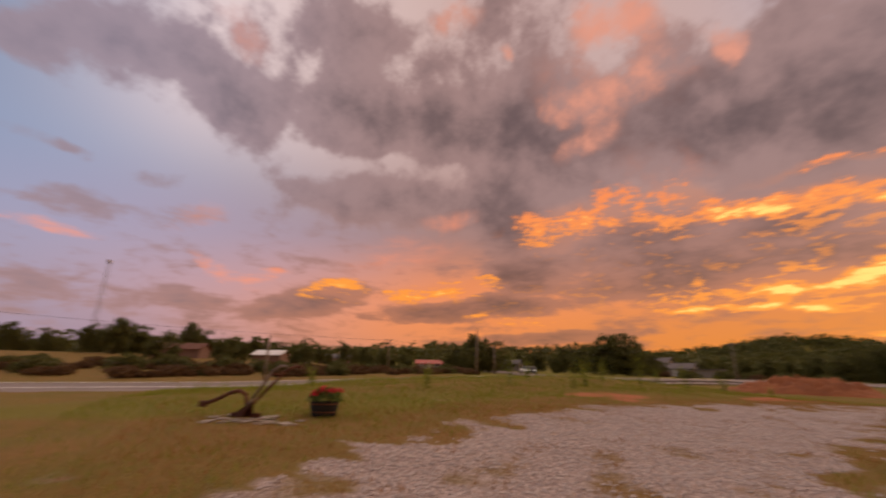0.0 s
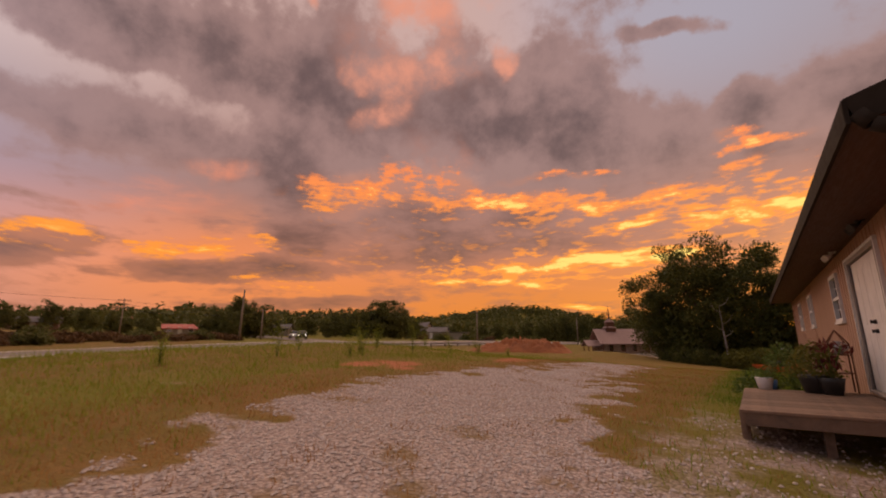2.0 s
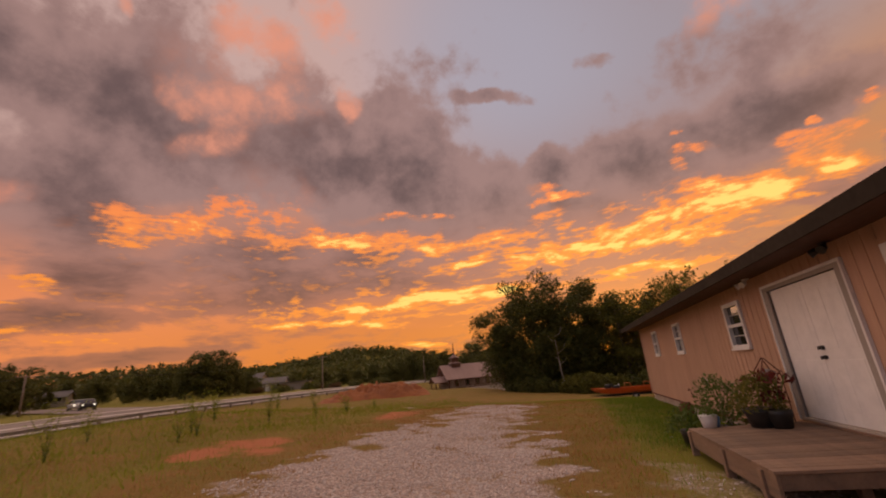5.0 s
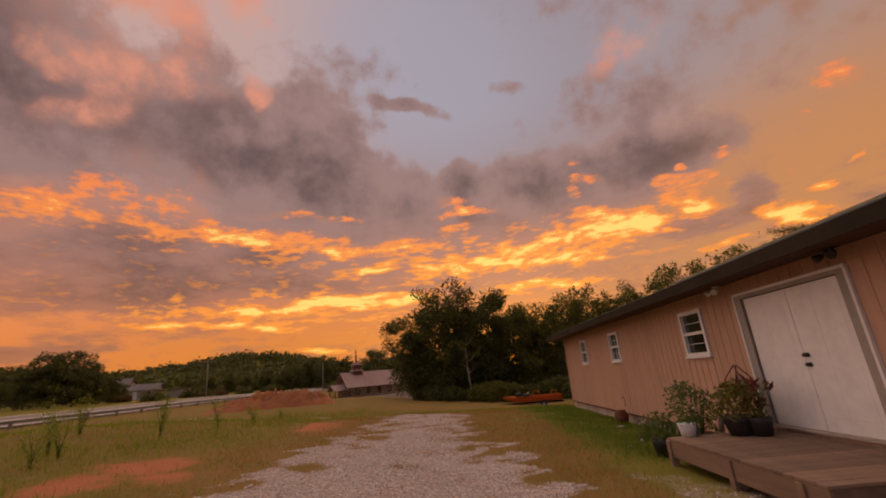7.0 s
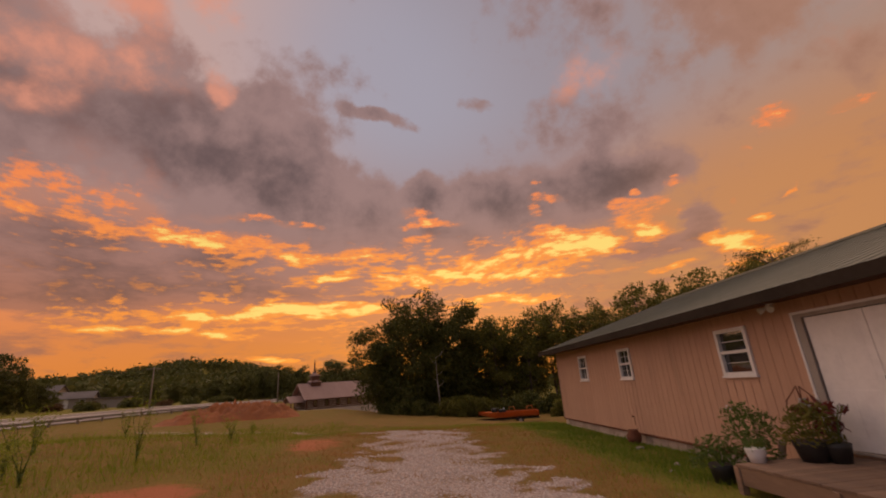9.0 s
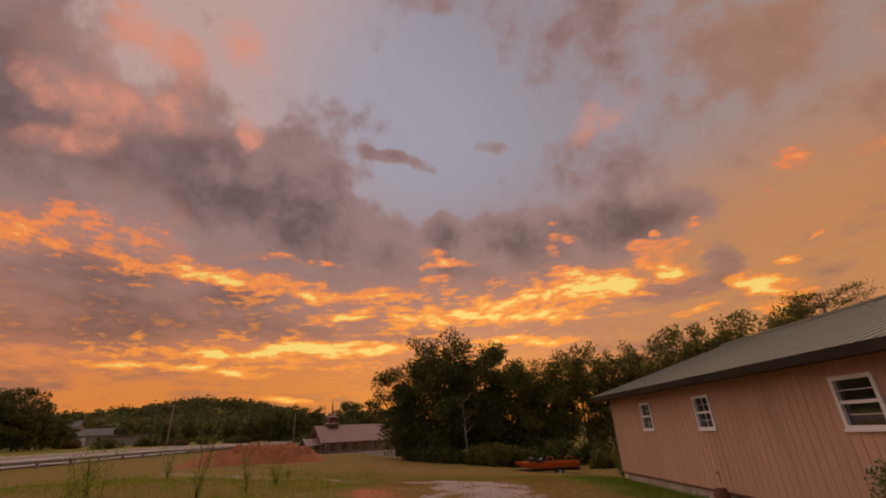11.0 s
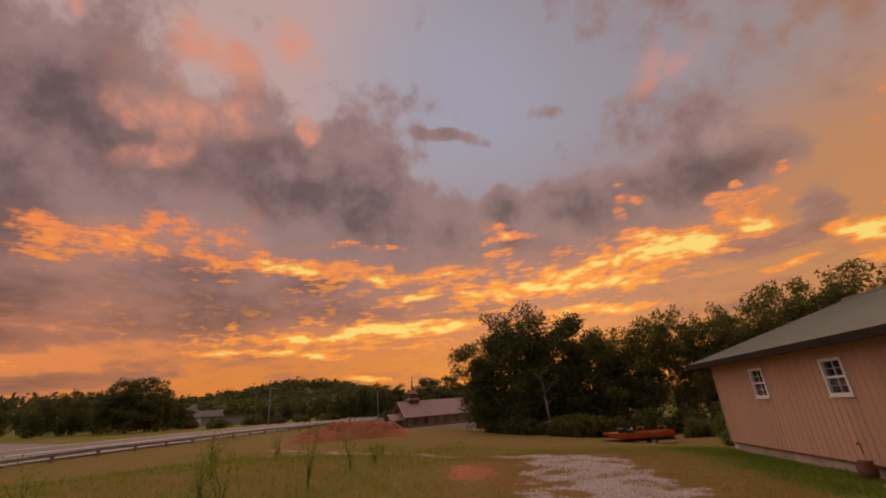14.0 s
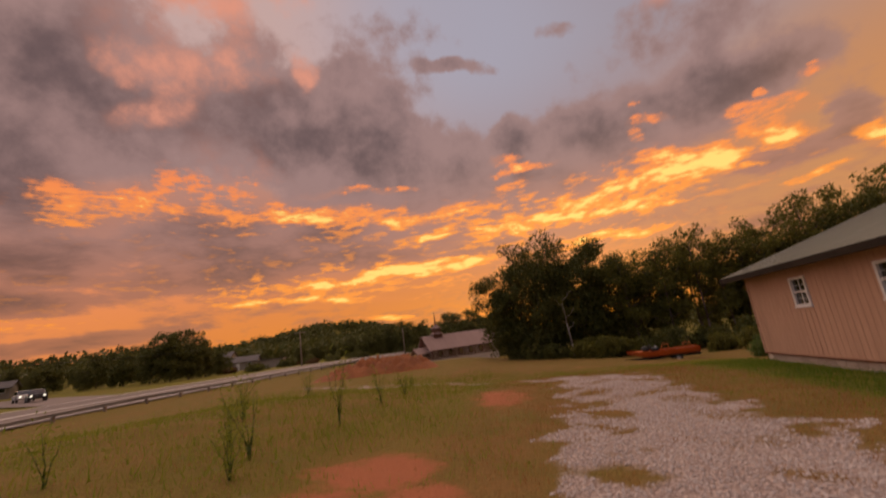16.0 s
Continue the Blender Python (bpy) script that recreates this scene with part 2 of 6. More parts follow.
pale_c = wmix(wrange(elev, 5, 24), srgb(170, 112, 92), srgb(154, 130, 136))
deep_c = wmix(wrange(elev, 6, 24), srgb(102, 76, 78), srgb(88, 72, 80))
dark = wmix(thick, pale_c, deep_c)
dark = wmix(wrange(azim, -112, -75), wmix(0.4, dark, srgb(146, 138, 160)), dark)
dark = wmix(wrange(azim, 26, 52), dark, wmix(0.45, dark, srgb(186, 134, 92)))
sky = wmix(thin, base, dark)

# undersides lit by the set sun: rosy high up, orange below, yellow at the brightest
rose = layers["pink"]
rosy = wrange(wmath("MULTIPLY_ADD", rose, 0.85, wmath("MULTIPLY", wmath("ADD", ripple, wmath("MULTIPLY", lump, 0.3)), 1.35)), -0.15, 1.75)
rosy = wmath("MULTIPLY", rosy, wrange(rose, 0.02, 0.75, 0.0, 0.9))
sky = wmix(rosy, sky, wmix(wrange(elev, 12, 30), srgb(244, 150, 118), srgb(228, 162, 146)))
lit = layers["glow"]
veil = wmath("ADD", wmath("ADD", wmath("ADD", bank("tone", -10, 14, 34, 5.5, 0, 0.2, calm), bank("tone", 20, 13, 24, 6, 0, 0.2, calm)), bank("tone", -48, 20, 18, 5, 4, 0.12, calm)), bank("tone", -40, 9, 40, 4, 0, 0.22, calm))
lit = wmath("ADD", lit, veil)
fine_n = wnode("ShaderNodeTexNoise", wnode("ShaderNodeVectorMath", soft, (0.55, 1.9, 1.0), operation="MULTIPLY").outputs[0], None, 1.0, 5.0, 0.55)
fine = wmath("MULTIPLY", wmath("SUBTRACT", fine_n.outputs[0], 0.5), 3.0)
warm = wmath("ADD", wmath("MULTIPLY_ADD", fine, 0.9, lit), wmath("MULTIPLY_ADD", ripple, 2.0, wmath("MULTIPLY", lump, 0.4)))
haze = wrange(lit, 0.15, 1.0, 0.0, 0.26)
sky = wmix(haze, sky, srgb(226, 138, 78))
lit_c = wmix(wrange(elev, 13, 24), srgb(252, 158, 60), srgb(246, 146, 90))
sky = wmix(wmath("MULTIPLY", wrange(warm, 0.35, 1.30), wrange(lit, 0.10, 0.50)), sky, lit_c)
sky = wmix(wmath("MULTIPLY", wrange(warm, 1.25, 2.2), wrange(lit, 0.50, 1.1)), sky, srgb(255, 234, 132))
tint = wnode("ShaderNodeMix", None)
tint.data_type, tint.blend_type = "RGBA", "MULTIPLY"
tint.inputs[0].default_value = 1.0
wt.links.new(sky, tint.inputs[6])
wt.links.new(wmix(wrange(azim, -112, -60), (1.0, 0.98, 0.96, 1.0), (1.0, 0.862, 0.725, 1.0)), tint.inputs[7])
sky = tint.outputs[2]
below = wrange(elev, -6, -1)
sky = wmix(below, srgb(92, 84, 70), sky)
clear = wnode("ShaderNodeTexSky")
clear.sky_type, clear.sun_disc, clear.sun_elevation, clear.sun_rotation = "NISHITA", False, radians(2.0), radians(8.0)
both = wnode("ShaderNodeAddShader", wnode("ShaderNodeBackground", sky, 1.0).outputs[0], wnode("ShaderNodeBackground", clear.outputs[0], 0.02).outputs[0])
wt.links.new(both.outputs[0], wnode("ShaderNodeOutputWorld").inputs[0])

# the afterglow: light from the whole bright western half of the sky
sun = new("sun", bpy.data.lights.new("sun", "SUN"))
sun.data.energy, sun.data.angle, sun.data.color = 1.5, radians(120), (1.0, 0.73, 0.54)
sun.matrix_world = look((0, 0, 60), (30, -40, 0))
scene.view_settings.exposure = 0.0

# ---- materials ----


def material(name):
    m = bpy.data.materials.new(name)
    m.use_nodes = True
    return m, m.node_tree, m.node_tree.nodes["Principled BSDF"]


def nd(tree, kind, **inputs):
    n = tree.nodes.new(kind)
    for key, v in inputs.items():
        sock = n.inputs[key.replace("_", " ")]
        if isinstance(v, bpy.types.NodeSocket):
            tree.links.new(v, sock)
        else:
            sock.default_value = v
    return n


def mixc(tree, fac, a, b):
    n = tree.nodes.new("ShaderNodeMix")
    n.data_type = "RGBA"
    for k, v in ((0, fac), (6, a), (7, b)):
        if isinstance(v, bpy.types.NodeSocket):
            tree.links.new(v, n.inputs[k])
        else:
            n.inputs[k].default_value = v if k == 0 else (*v[:3], 1.0)
    return n.outputs[2]


def ramp(tree, v, a, b, c=0.0, d=1.0):
    n = tree.nodes.new("ShaderNodeMapRange")
    n.interpolation_type = "SMOOTHSTEP"
    for k, x in enumerate((v, a, b, c, d)):
        if isinstance(x, bpy.types.NodeSocket):
            tree.links.new(x, n.inputs[k])
        else:
            n.inputs[k].default_value = x
    return n.outputs[0]


def noisy(tree, scale, detail=5.0, rough=0.55, stretch=(1, 1, 1), warp=0.0, local=True):
    co = tree.nodes.new("ShaderNodeTexCoord")
    mp = nd(tree, "ShaderNodeMapping", Vector=co.outputs["Object"], Scale=stretch)
    return nd(tree, "ShaderNodeTexNoise", Vector=mp.outputs[0], Scale=scale, Detail=detail, Roughness=rough, Distortion=warp).outputs[0]


def bumped(tree, bsdf, height, strength=0.4, dist=0.02):
    b = nd(tree, "ShaderNodeBump", Height=height, Strength=strength, Distance=dist)
    tree.links.new(b.outputs[0], bsdf.inputs["Normal"])


def plain(name, c1, c2, rough=0.7, metal=0.0, scale=6.0, stretch=(1, 1, 1), bump=0.25, vary=0.0, dirt=None, spec=0.4):
    """A worn surface: two tones, fine grain, blotches of dirt, a little different from piece to piece."""
    m, t, b = material(name)
    big = noisy(t, scale * 0.35, 4, 0.6, stretch, 0.4)
    small = noisy(t, scale * 4, 6, 0.65, stretch)
    col = mixc(t, ramp(t, big, 0.32, 0.68), c1, c2)
    col = mixc(t, ramp(t, small, 0.35, 0.7, 0.0, 0.35), col, [c * 0.7 for c in c1])
    if dirt:
        col = mixc(t, ramp(t, big, 0.55, 0.75, 0.0, 0.6), col, dirt)
    if vary:
        info = t.nodes.new("ShaderNodeObjectInfo")
        hsv = nd(t, "ShaderNodeHueSaturation", Color=col)
        t.links.new(ramp(t, info.outputs["Random"], 0, 1, 1 - vary, 1 + vary), hsv.inputs["Value"])
        col = hsv.outputs[0]
    t.links.new(col, b.inputs["Base Color"])
    t.links.new(ramp(t, small, 0.2, 0.8, max(0.05, rough - 0.12), min(1, rough + 0.12)), b.inputs["Roughness"])
    b.inputs["Metallic"].default_value = metal
    b.inputs["Specular IOR Level"].default_value = spec
    bumped(t, b, small, bump)
    return m


def leafy(name, c1, c2, vary=0.35, thin=0.35):
    m, t, b = material(name)
    geo = t.nodes.new("ShaderNodeNewGeometry")
    col = mixc(t, geo.outputs["Random Per Island"], c1, c2)
    big = noisy(t, 0.6, 3)
    col = mixc(t, ramp(t, big, 0.35, 0.7, 0.0, vary), col, [c * 0.5 for c in c1])
    t.links.new(col, b.inputs["Base Color"])
    b.inputs["Roughness"].default_value = 0.62
    b.inputs["Specular IOR Level"].default_value = 0.25
    if thin:
        tr = nd(t, "ShaderNodeBsdfTranslucent", Color=col)
        mx = nd(t, "ShaderNodeMixShader", Fac=thin)
        t.links.new(b.outputs[0], mx.inputs[1])
        t.links.new(tr.outputs[0], mx.inputs[2])
        t.links.new(mx.outputs[0], t.nodes["Material Output"].inputs[0])
    return m


SIDING = plain("painted_siding", (0.535, 0.322, 0.217), (0.487, 0.290, 0.195), 0.75, scale=1.2, stretch=(1, 3, 0.4), bump=0.15, vary=0.05, dirt=(0.36, 0.22, 0.15))
WHITE = plain("white_paint", (0.78, 0.75, 0.72), (0.70, 0.67, 0.64), 0.5, scale=2.0, bump=0.08, dirt=(0.6, 0.55, 0.5))
DOORWHITE = plain("door_paint", (0.80, 0.76, 0.73), (0.74, 0.70, 0.67), 0.45, scale=1.0, bump=0.06, dirt=(0.62, 0.55, 0.5))
DARKMETAL = plain("dark_trim_metal", (0.040, 0.030, 0.022), (0.028, 0.021, 0.016), 0.85, 0.0, scale=3, bump=0.1, spec=0.08)
ROOFING = plain("roof_metal", (0.235, 0.225, 0.165), (0.20, 0.19, 0.14), 0.7, 0.0, scale=1.5, stretch=(0.4, 2, 1), bump=0.1, vary=0.05)
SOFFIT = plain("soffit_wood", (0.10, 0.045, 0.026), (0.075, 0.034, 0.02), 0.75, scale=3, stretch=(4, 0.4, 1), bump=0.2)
BLOCK = plain("concrete_block", (0.42, 0.33, 0.27), (0.35, 0.27, 0.22), 0.9, scale=3, bump=0.5, vary=0.12)
DECKWOOD = plain("deck_wood", (0.25, 0.155, 0.100), (0.185, 0.115, 0.078), 0.8, scale=3, stretch=(5, 0.5, 5), bump=0.4, vary=0.22, dirt=(0.10, 0.08, 0.06))
OLDWOOD = plain("weathered_pole_wood", (0.30, 0.23, 0.18), (0.22, 0.17, 0.13), 0.85, scale=3, stretch=(4, 4, 0.4), bump=0.4)
BARK = plain("bark", (0.14, 0.10, 0.075), (0.09, 0.065, 0.05), 0.9, scale=4, stretch=(2, 2, 0.5), bump=0.8)
PALEBARK = plain("pale_bark", (0.38, 0.31, 0.25), (0.28, 0.22, 0.18), 0.9, scale=4, stretch=(2, 2, 0.5), bump=0.6)
RUST = plain("rusted_iron", (0.20, 0.075, 0.04), (0.12, 0.05, 0.03), 0.75, 0.4, scale=8, bump=0.4)
BLACK = plain("black_plastic", (0.02, 0.018, 0.016), (0.03, 0.027, 0.024), 0.5, scale=5, bump=0.1)
CAVITY = plain("dark_interior", (0.03, 0.026, 0.022), (0.02, 0.018, 0.016), 0.9, scale=2)
LIMESTONE = plain("pale_stone", (0.42, 0.35, 0.29), (0.33, 0.27, 0.22), 0.85, scale=5, bump=0.6, vary=0.15)
TERRACOTTA = plain("red_clay_soil", (0.36, 0.125, 0.045), (0.27, 0.095, 0.038), 0.95, scale=2.5, bump=0.9, dirt=(0.24, 0.09, 0.05))
ASPHALT = plain("worn_asphalt", (0.26, 0.20, 0.175), (0.20, 0.155, 0.14), 0.85, scale=1.0, stretch=(1, 0.2, 1), bump=0.3)
PAINTLINE = plain("road_paint", (0.7, 0.66, 0.6), (0.55, 0.5, 0.45), 0.7, scale=2)
GALV = plain("galvanised_steel", (0.40, 0.37, 0.35), (0.32, 0.30, 0.28), 0.55, 0.4, scale=3, bump=0.05)
LOGS = plain("log_wood", (0.16, 0.075, 0.045), (0.11, 0.05, 0.032), 0.8, scale=1.5, stretch=(0.3, 0.3, 3), bump=0.5)
CHINK = plain("pale_chinking", (0.66, 0.56, 0.47), (0.56, 0.47, 0.39), 0.9, scale=2)
PINKROOF = plain("church_roof_metal", (0.35, 0.225, 0.195), (0.30, 0.19, 0.165), 0.7, 0.0, scale=0.5, stretch=(3, 0.3, 1), bump=0.1)
GREYROOF = plain("grey_shingle", (0.17, 0.145, 0.14), (0.13, 0.115, 0.11), 0.85, scale=1.0, bump=0.3)
REDROOF = plain("red_roof_metal", (0.48, 0.09, 0.06), (0.40, 0.07, 0.05), 0.5, 0.1, scale=1.0, bump=0.1)
PALEWALL = plain("pale_house_wall", (0.36, 0.31, 0.27), (0.31, 0.27, 0.23), 0.8, scale=1.0)
BRICKWALL = plain("brown_house_wall", (0.28, 0.17, 0.13), (0.23, 0.14, 0.11), 0.85, scale=1.0)
ORANGE = plain("orange_paint", (0.62, 0.17, 0.03), (0.52, 0.13, 0.03), 0.5, scale=2, bump=0.1, dirt=(0.3, 0.1, 0.03))
REDFLOWER = leafy("red_petals", (0.62, 0.03, 0.04), (0.75, 0.10, 0.10), 0.2)
WINEFLOWER = leafy("wine_leaves", (0.11, 0.028, 0.022), (0.19, 0.04, 0.03), 0.3)
LEAF_DARK = leafy("dark_leaves", (0.066, 0.080, 0.017), (0.155, 0.145, 0.033), 0.5, 0.32)
LEAF_BROWN = leafy("brown_brush", (0.12, 0.068, 0.028), (0.20, 0.11, 0.045), 0.4, 0.3)
LEAF_OLIVE = leafy("olive_leaves", (0.115, 0.120, 0.022), (0.23, 0.205, 0.042), 0.4, 0.5)
LEAF_FRESH = leafy("green_leaves", (0.08, 0.13, 0.025), (0.16, 0.20, 0.05), 0.3, 0.4)
LEAF_FAR = leafy("far_leaves", (0.090, 0.104, 0.024), (0.175, 0.165, 0.046), 0.5, 0.25)
LUSHBLADE = leafy("fresh_grass_blades", (0.10, 0.19, 0.015), (0.19, 0.25, 0.03), 0.0, 0.45)
STRAW = leafy("grass_blades", (0.30, 0.150, 0.050), (0.44, 0.235, 0.085), 0.0, 0.45)
GREENBLADE = leafy("green_grass_blades", (0.185, 0.245, 0.022), (0.31, 0.31, 0.042), 0.0, 0.45)
PEBBLE = leafy("gravel_stones", (0.43, 0.345, 0.305), (0.62, 0.52, 0.465), 0.0, 0.0)
CARPAINT = plain("dark_car_paint", (0.05, 0.05, 0.055), (0.06, 0.06, 0.065), 0.25, 0.3, scale=1, bump=0.0, spec=0.6)
CARWHITE = plain("white_car_paint", (0.7, 0.68, 0.66), (0.66, 0.64, 0.62), 0.25, 0.0, scale=1, bump=0.0, spec=0.6)
BLUE = plain("blue_plastic", (0.10, 0.22, 0.42), (0.08, 0.19, 0.38), 0.45, scale=3)
GLASS, gt, gb = material("window_glass")
gb.inputs["Base Color"].default_value = (0.018, 0.016, 0.015, 1)
gb.inputs["Roughness"].default_value = 0.04
gb.inputs["Specular IOR Level"].default_value = 1.0
gb.inputs["IOR"].default_value = 1.9
bumped(gt, gb, noisy(gt, 1.3, 2), 0.06, 0.02)
HEADLIGHT, ht, hb = material("headlight_glow")
hb.inputs["Emission Color"].default_value = (1.0, 0.9, 0.72, 1)
hb.inputs["Emission Strength"].default_value = 1.3

# ---- mesh helpers ----


def smoothstep(a, b, v):
    t = np.clip((np.asarray(v, float) - a) / (b - a), 0, 1)
    return t * t * (3 - 2 * t)


def mesh_of(name, bm):
    me = bpy.data.meshes.new(name)
    bm.to_mesh(me)
    bm.free()
    return me


def part(name, bm, mat, parent, label=""):
    """Links a bmesh as one mesh object under a thing or under a part."""
    me = mesh_of(name, bm) if isinstance(bm, bmesh.types.BMesh) else bm
    if mat and not me.materials:
        me.materials.append(mat)
    ob = new(name, me)
    ob.parent = parent
    return tagged(ob, label)


def thing(name, x, y, z, label, category, group="", kind="", turn=0.0):
    ob = new(name)
    ob.empty_display_size = 0.2
    ob.matrix_basis = pose(x, y, z, 0, 0, turn)
    return tagged(ob, label, category, group, kind)


def box(bm, x0, x1, y0, y1, z0, z1, m=None):
    vs = [bm.verts.new((x, y, z)) for z in (z0, z1) for y in (y0, y1) for x in (x0, x1)]
    for f in ((0, 2, 3, 1), (4, 5, 7, 6), (0, 1, 5, 4), (2, 6, 7, 3), (0, 4, 6, 2), (1, 3, 7, 5)):
        bm.faces.new([vs[k] for k in f])
    if m is not None:
        bmesh.ops.transform(bm, matrix=m, verts=vs)
    return vs


def boxes(*dims, bevel=0.0):
    bm = bmesh.new()
    for d in dims:
        box(bm, *d)
    if bevel:
        bmesh.ops.bevel(bm, geom=bm.edges[:], offset=bevel, segments=1, affect="EDGES")
    return bm


def tube(bm, a, b, r0, r1, sides=8, caps=True):
    """A tapered round bar from a to b."""
    a, b = Vector(a), Vector(b)
    q = (b - a).to_track_quat("Z", "Y")
    rings = []
    for c, r in ((a, r0), (b, r1)):
        rings.append([bm.verts.new(c + q @ Vector((r * math.cos(k * math.tau / sides), r * math.sin(k * math.tau / sides), 0))) for k in range(sides)])
    for k in range(sides):
        f = bm.faces.new((rings[0][k], rings[0][(k + 1) % sides], rings[1][(k + 1) % sides], rings[1][k]))
        f.smooth = True
    if caps:
        bm.faces.new(rings[0][::-1])
        bm.faces.new(rings[1])


def pipe(points, r, sides=8, taper=1.0):
    bm = bmesh.new()
    n = len(points) - 1
    for k in range(n):
        tube(bm, points[k], points[k + 1], r * (1 + (taper - 1) * k / n), r * (1 + (taper - 1) * (k + 1) / n), sides)
    return bm


def lathe(profile, sides=16):
    """A turned body from (radius, height) pairs."""
    bm = bmesh.new()
    rings = [[bm.verts.new((r * math.cos(k * math.tau / sides), r * math.sin(k * math.tau / sides), z)) for k in range(sides)] for r, z in profile]
    for lo, hi in zip(rings, rings[1:]):
        for k in range(sides):
            bm.faces.new((lo[k], lo[(k + 1) % sides], hi[(k + 1) % sides], hi[k])).smooth = True
    bm.faces.new(rings[0][::-1])
    bm.faces.new(rings[-1])
    return bm


def soup(name, verts, faces, mats):
    me = bpy.data.meshes.new(name)
    me.from_pydata(verts.tolist() if hasattr(verts, "tolist") else verts, [], faces.tolist() if hasattr(faces, "tolist") else faces)
    for m in mats:
        me.materials.append(m)
    return me


def leaf_mesh(name, centres, size, mat, seed, squash=0.7):
    """Many small folded leaf blades, one at each centre, every one turned its own way."""
    rng = np.random.default_rng(seed)
    n = len(centres)
    a = rng.normal(size=(n, 3))
    a /= np.linalg.norm(a, axis=1)[:, None]
    b = np.cross(a, rng.normal(size=(n, 3)))
    b /= np.linalg.norm(b, axis=1)[:, None]
    s = size * rng.uniform(0.55, 1.35, (n, 1))
    a, b = a * s, b * s * squash
    v = np.stack([centres - a, centres - b * 0.6, centres + a, centres + b * 0.6], 1).reshape(-1, 3)
    f = np.arange(4 * n).reshape(n, 4)
    return soup(name, v, f, [mat])


# ---- the ground ----


def side_x(y):
    """Where the field road runs, and how high."""
    return -47.0 - 0.035 * (np.asarray(y, float) - 23)


def road_z(y):
    return np.interp(y, [-160, -60, -27, -12, 10, 23, 80, 120, 200], [-0.8, -0.5, -0.25, -0.1, 0.6, 0.95, 1.0, 0.6, 0.5])


def ground_z(x, y):
    x, y = np.asarray(x, float), np.asarray(y, float)
    near = -0.2 - 0.075 * np.clip(x, np.interp(y, [-14, -6, 2, 14], [-9, -13, -16, -13]), 2.5)
    start = np.interp(x, [-11, 0], [4.0, 11.0])
    near = near - 0.68 * smoothstep(0, 1, (y - start) / 14.0) - 1.0 * smoothstep(38, 80, y) - 1.8 * smoothstep(72, 104, y)
    west = road_z(y) - 0.12 - 0.06 * np.clip(x + 47, -8, 8)
    z = near + (west - near) * smoothstep(-13, -42, x)
    steep = np.interp(y, [-20, -5, 12, 35, 60], [0.074, 0.058, 0.036, 0.016, 0.024])
    far = np.clip(-x - 54, 0, 66) * steep + np.clip(-x - 130, 0, 300) * 0.02
    z = z + far
    z = z + 26 * np.exp(-(((x + 215) / 95) ** 2 + ((y - 420) / 90) ** 2)) + 4 * np.exp(-(((x + 140) / 70) ** 2 + ((y - 430) / 90) ** 2))
    z = z + 12 * np.exp(-(((x + 300) / 120) ** 2 + ((y - 180) / 160) ** 2))
    z = z + 0.21 * np.exp(-((x + 17.5) / 3.2) ** 2) * smoothstep(-10.5, -5, y) * smoothstep(16, 8, y)
    z = z - 0.75 * smoothstep(20, 42, y) * smoothstep(-18, -10, x) * smoothstep(80, 60, y) - 1.3 * smoothstep(50, 80, y) * smoothstep(-44, -36, x)
    bumps = 0.035 * np.sin(x * 1.7 + np.sin(y * 0.9) * 2) * np.sin(y * 1.3 + np.sin(x * 0.7) * 2)
    return z + bumps * smoothstep(-50, -38, x)


def gz(x, y):
    return float(ground_z(x, y))


def drive_mask(x, y):
    """1 on the gravel yard and lane, 0 on grass."""
    left = np.interp(y, [-16, -10.2, -8.9, -7.5, -5.9, -4.3, -3, -1, 2.5, 9, 11.5], [-2.6, -4.3, -5.6, -6.4, -7.2, -7.9, -8.3, -8.3, -7.8, -7.7, -9.0])
    right = np.interp(y, [-16, -9, -5.6, -3.9, -0.6, 2, 4, 9, 11.5], [3.0, 0.5, -2.5, -3.3, -4.0, -4.5, -5.0, -5.2, -5.2])
    fray = 0.6 * np.sin(x * 3.1 + 1.7 * np.sin(y * 2.3)) * np.sin(y * 2.7 + 1.3 * np.sin(x * 1.9)) + 0.35 * np.sin(x * 7 + 2 * np.sin(y * 5)) * np.sin(y * 6.3 + 2 * np.sin(x * 4.1))
    m = smoothstep(-0.55, 0.6, np.minimum(x - left, right - x) + fray) * smoothstep(12.6, 11.0, y)
    for (ax, ay), (bx, by), w in (((-6.5, 10), (-9, 12.6), 1.2), ((-9, 12.6), (-15, 17), 0.8), ((-15, 17), (-25, 25), 0.7)):
        t = np.clip(((x - ax) * (bx - ax) + (y - ay) * (by - ay)) / ((bx - ax) ** 2 + (by - ay) ** 2), 0, 1)
        d = np.hypot(x - ax - t * (bx - ax), y - ay - t * (by - ay))
        m = np.maximum(m, smoothstep(w + 0.5, w - 0.5, d) * 0.6)
    apron = smoothstep(0.9, 0.2, np.abs(x + 2.2)) * smoothstep(-7, -5, y) * smoothstep(0.5, -0.8, y)
    ragged = 0.5 + 0.5 * np.sin(x * 2.3 + 1.9 * np.sin(y * 1.7)) * np.sin(y * 2.1 + 1.6 * np.sin(x * 1.4))
    m = m * (1 - 0.34 * smoothstep(0.62, 0.95, ragged) * smoothstep(-4.6, -6.4, x + 0.25 * y))
    m = m * (1 - 0.34 * smoothstep(0.55, 0.9, ragged) * smoothstep(-5.6, -4.2, x))
    m = m * (1 - 0.45 * smoothstep(0.5, 0.9, ragged) * smoothstep(-1, 4, y))
    fore = smoothstep(-2.9, -2.1, x + 0.15 * np.sin(y * 2.7)) * smoothstep(-0.4, -1.8, y) * smoothstep(-11, -8, y) * 0.58
    return np.maximum(np.maximum(m, apron * 0.43), fore)


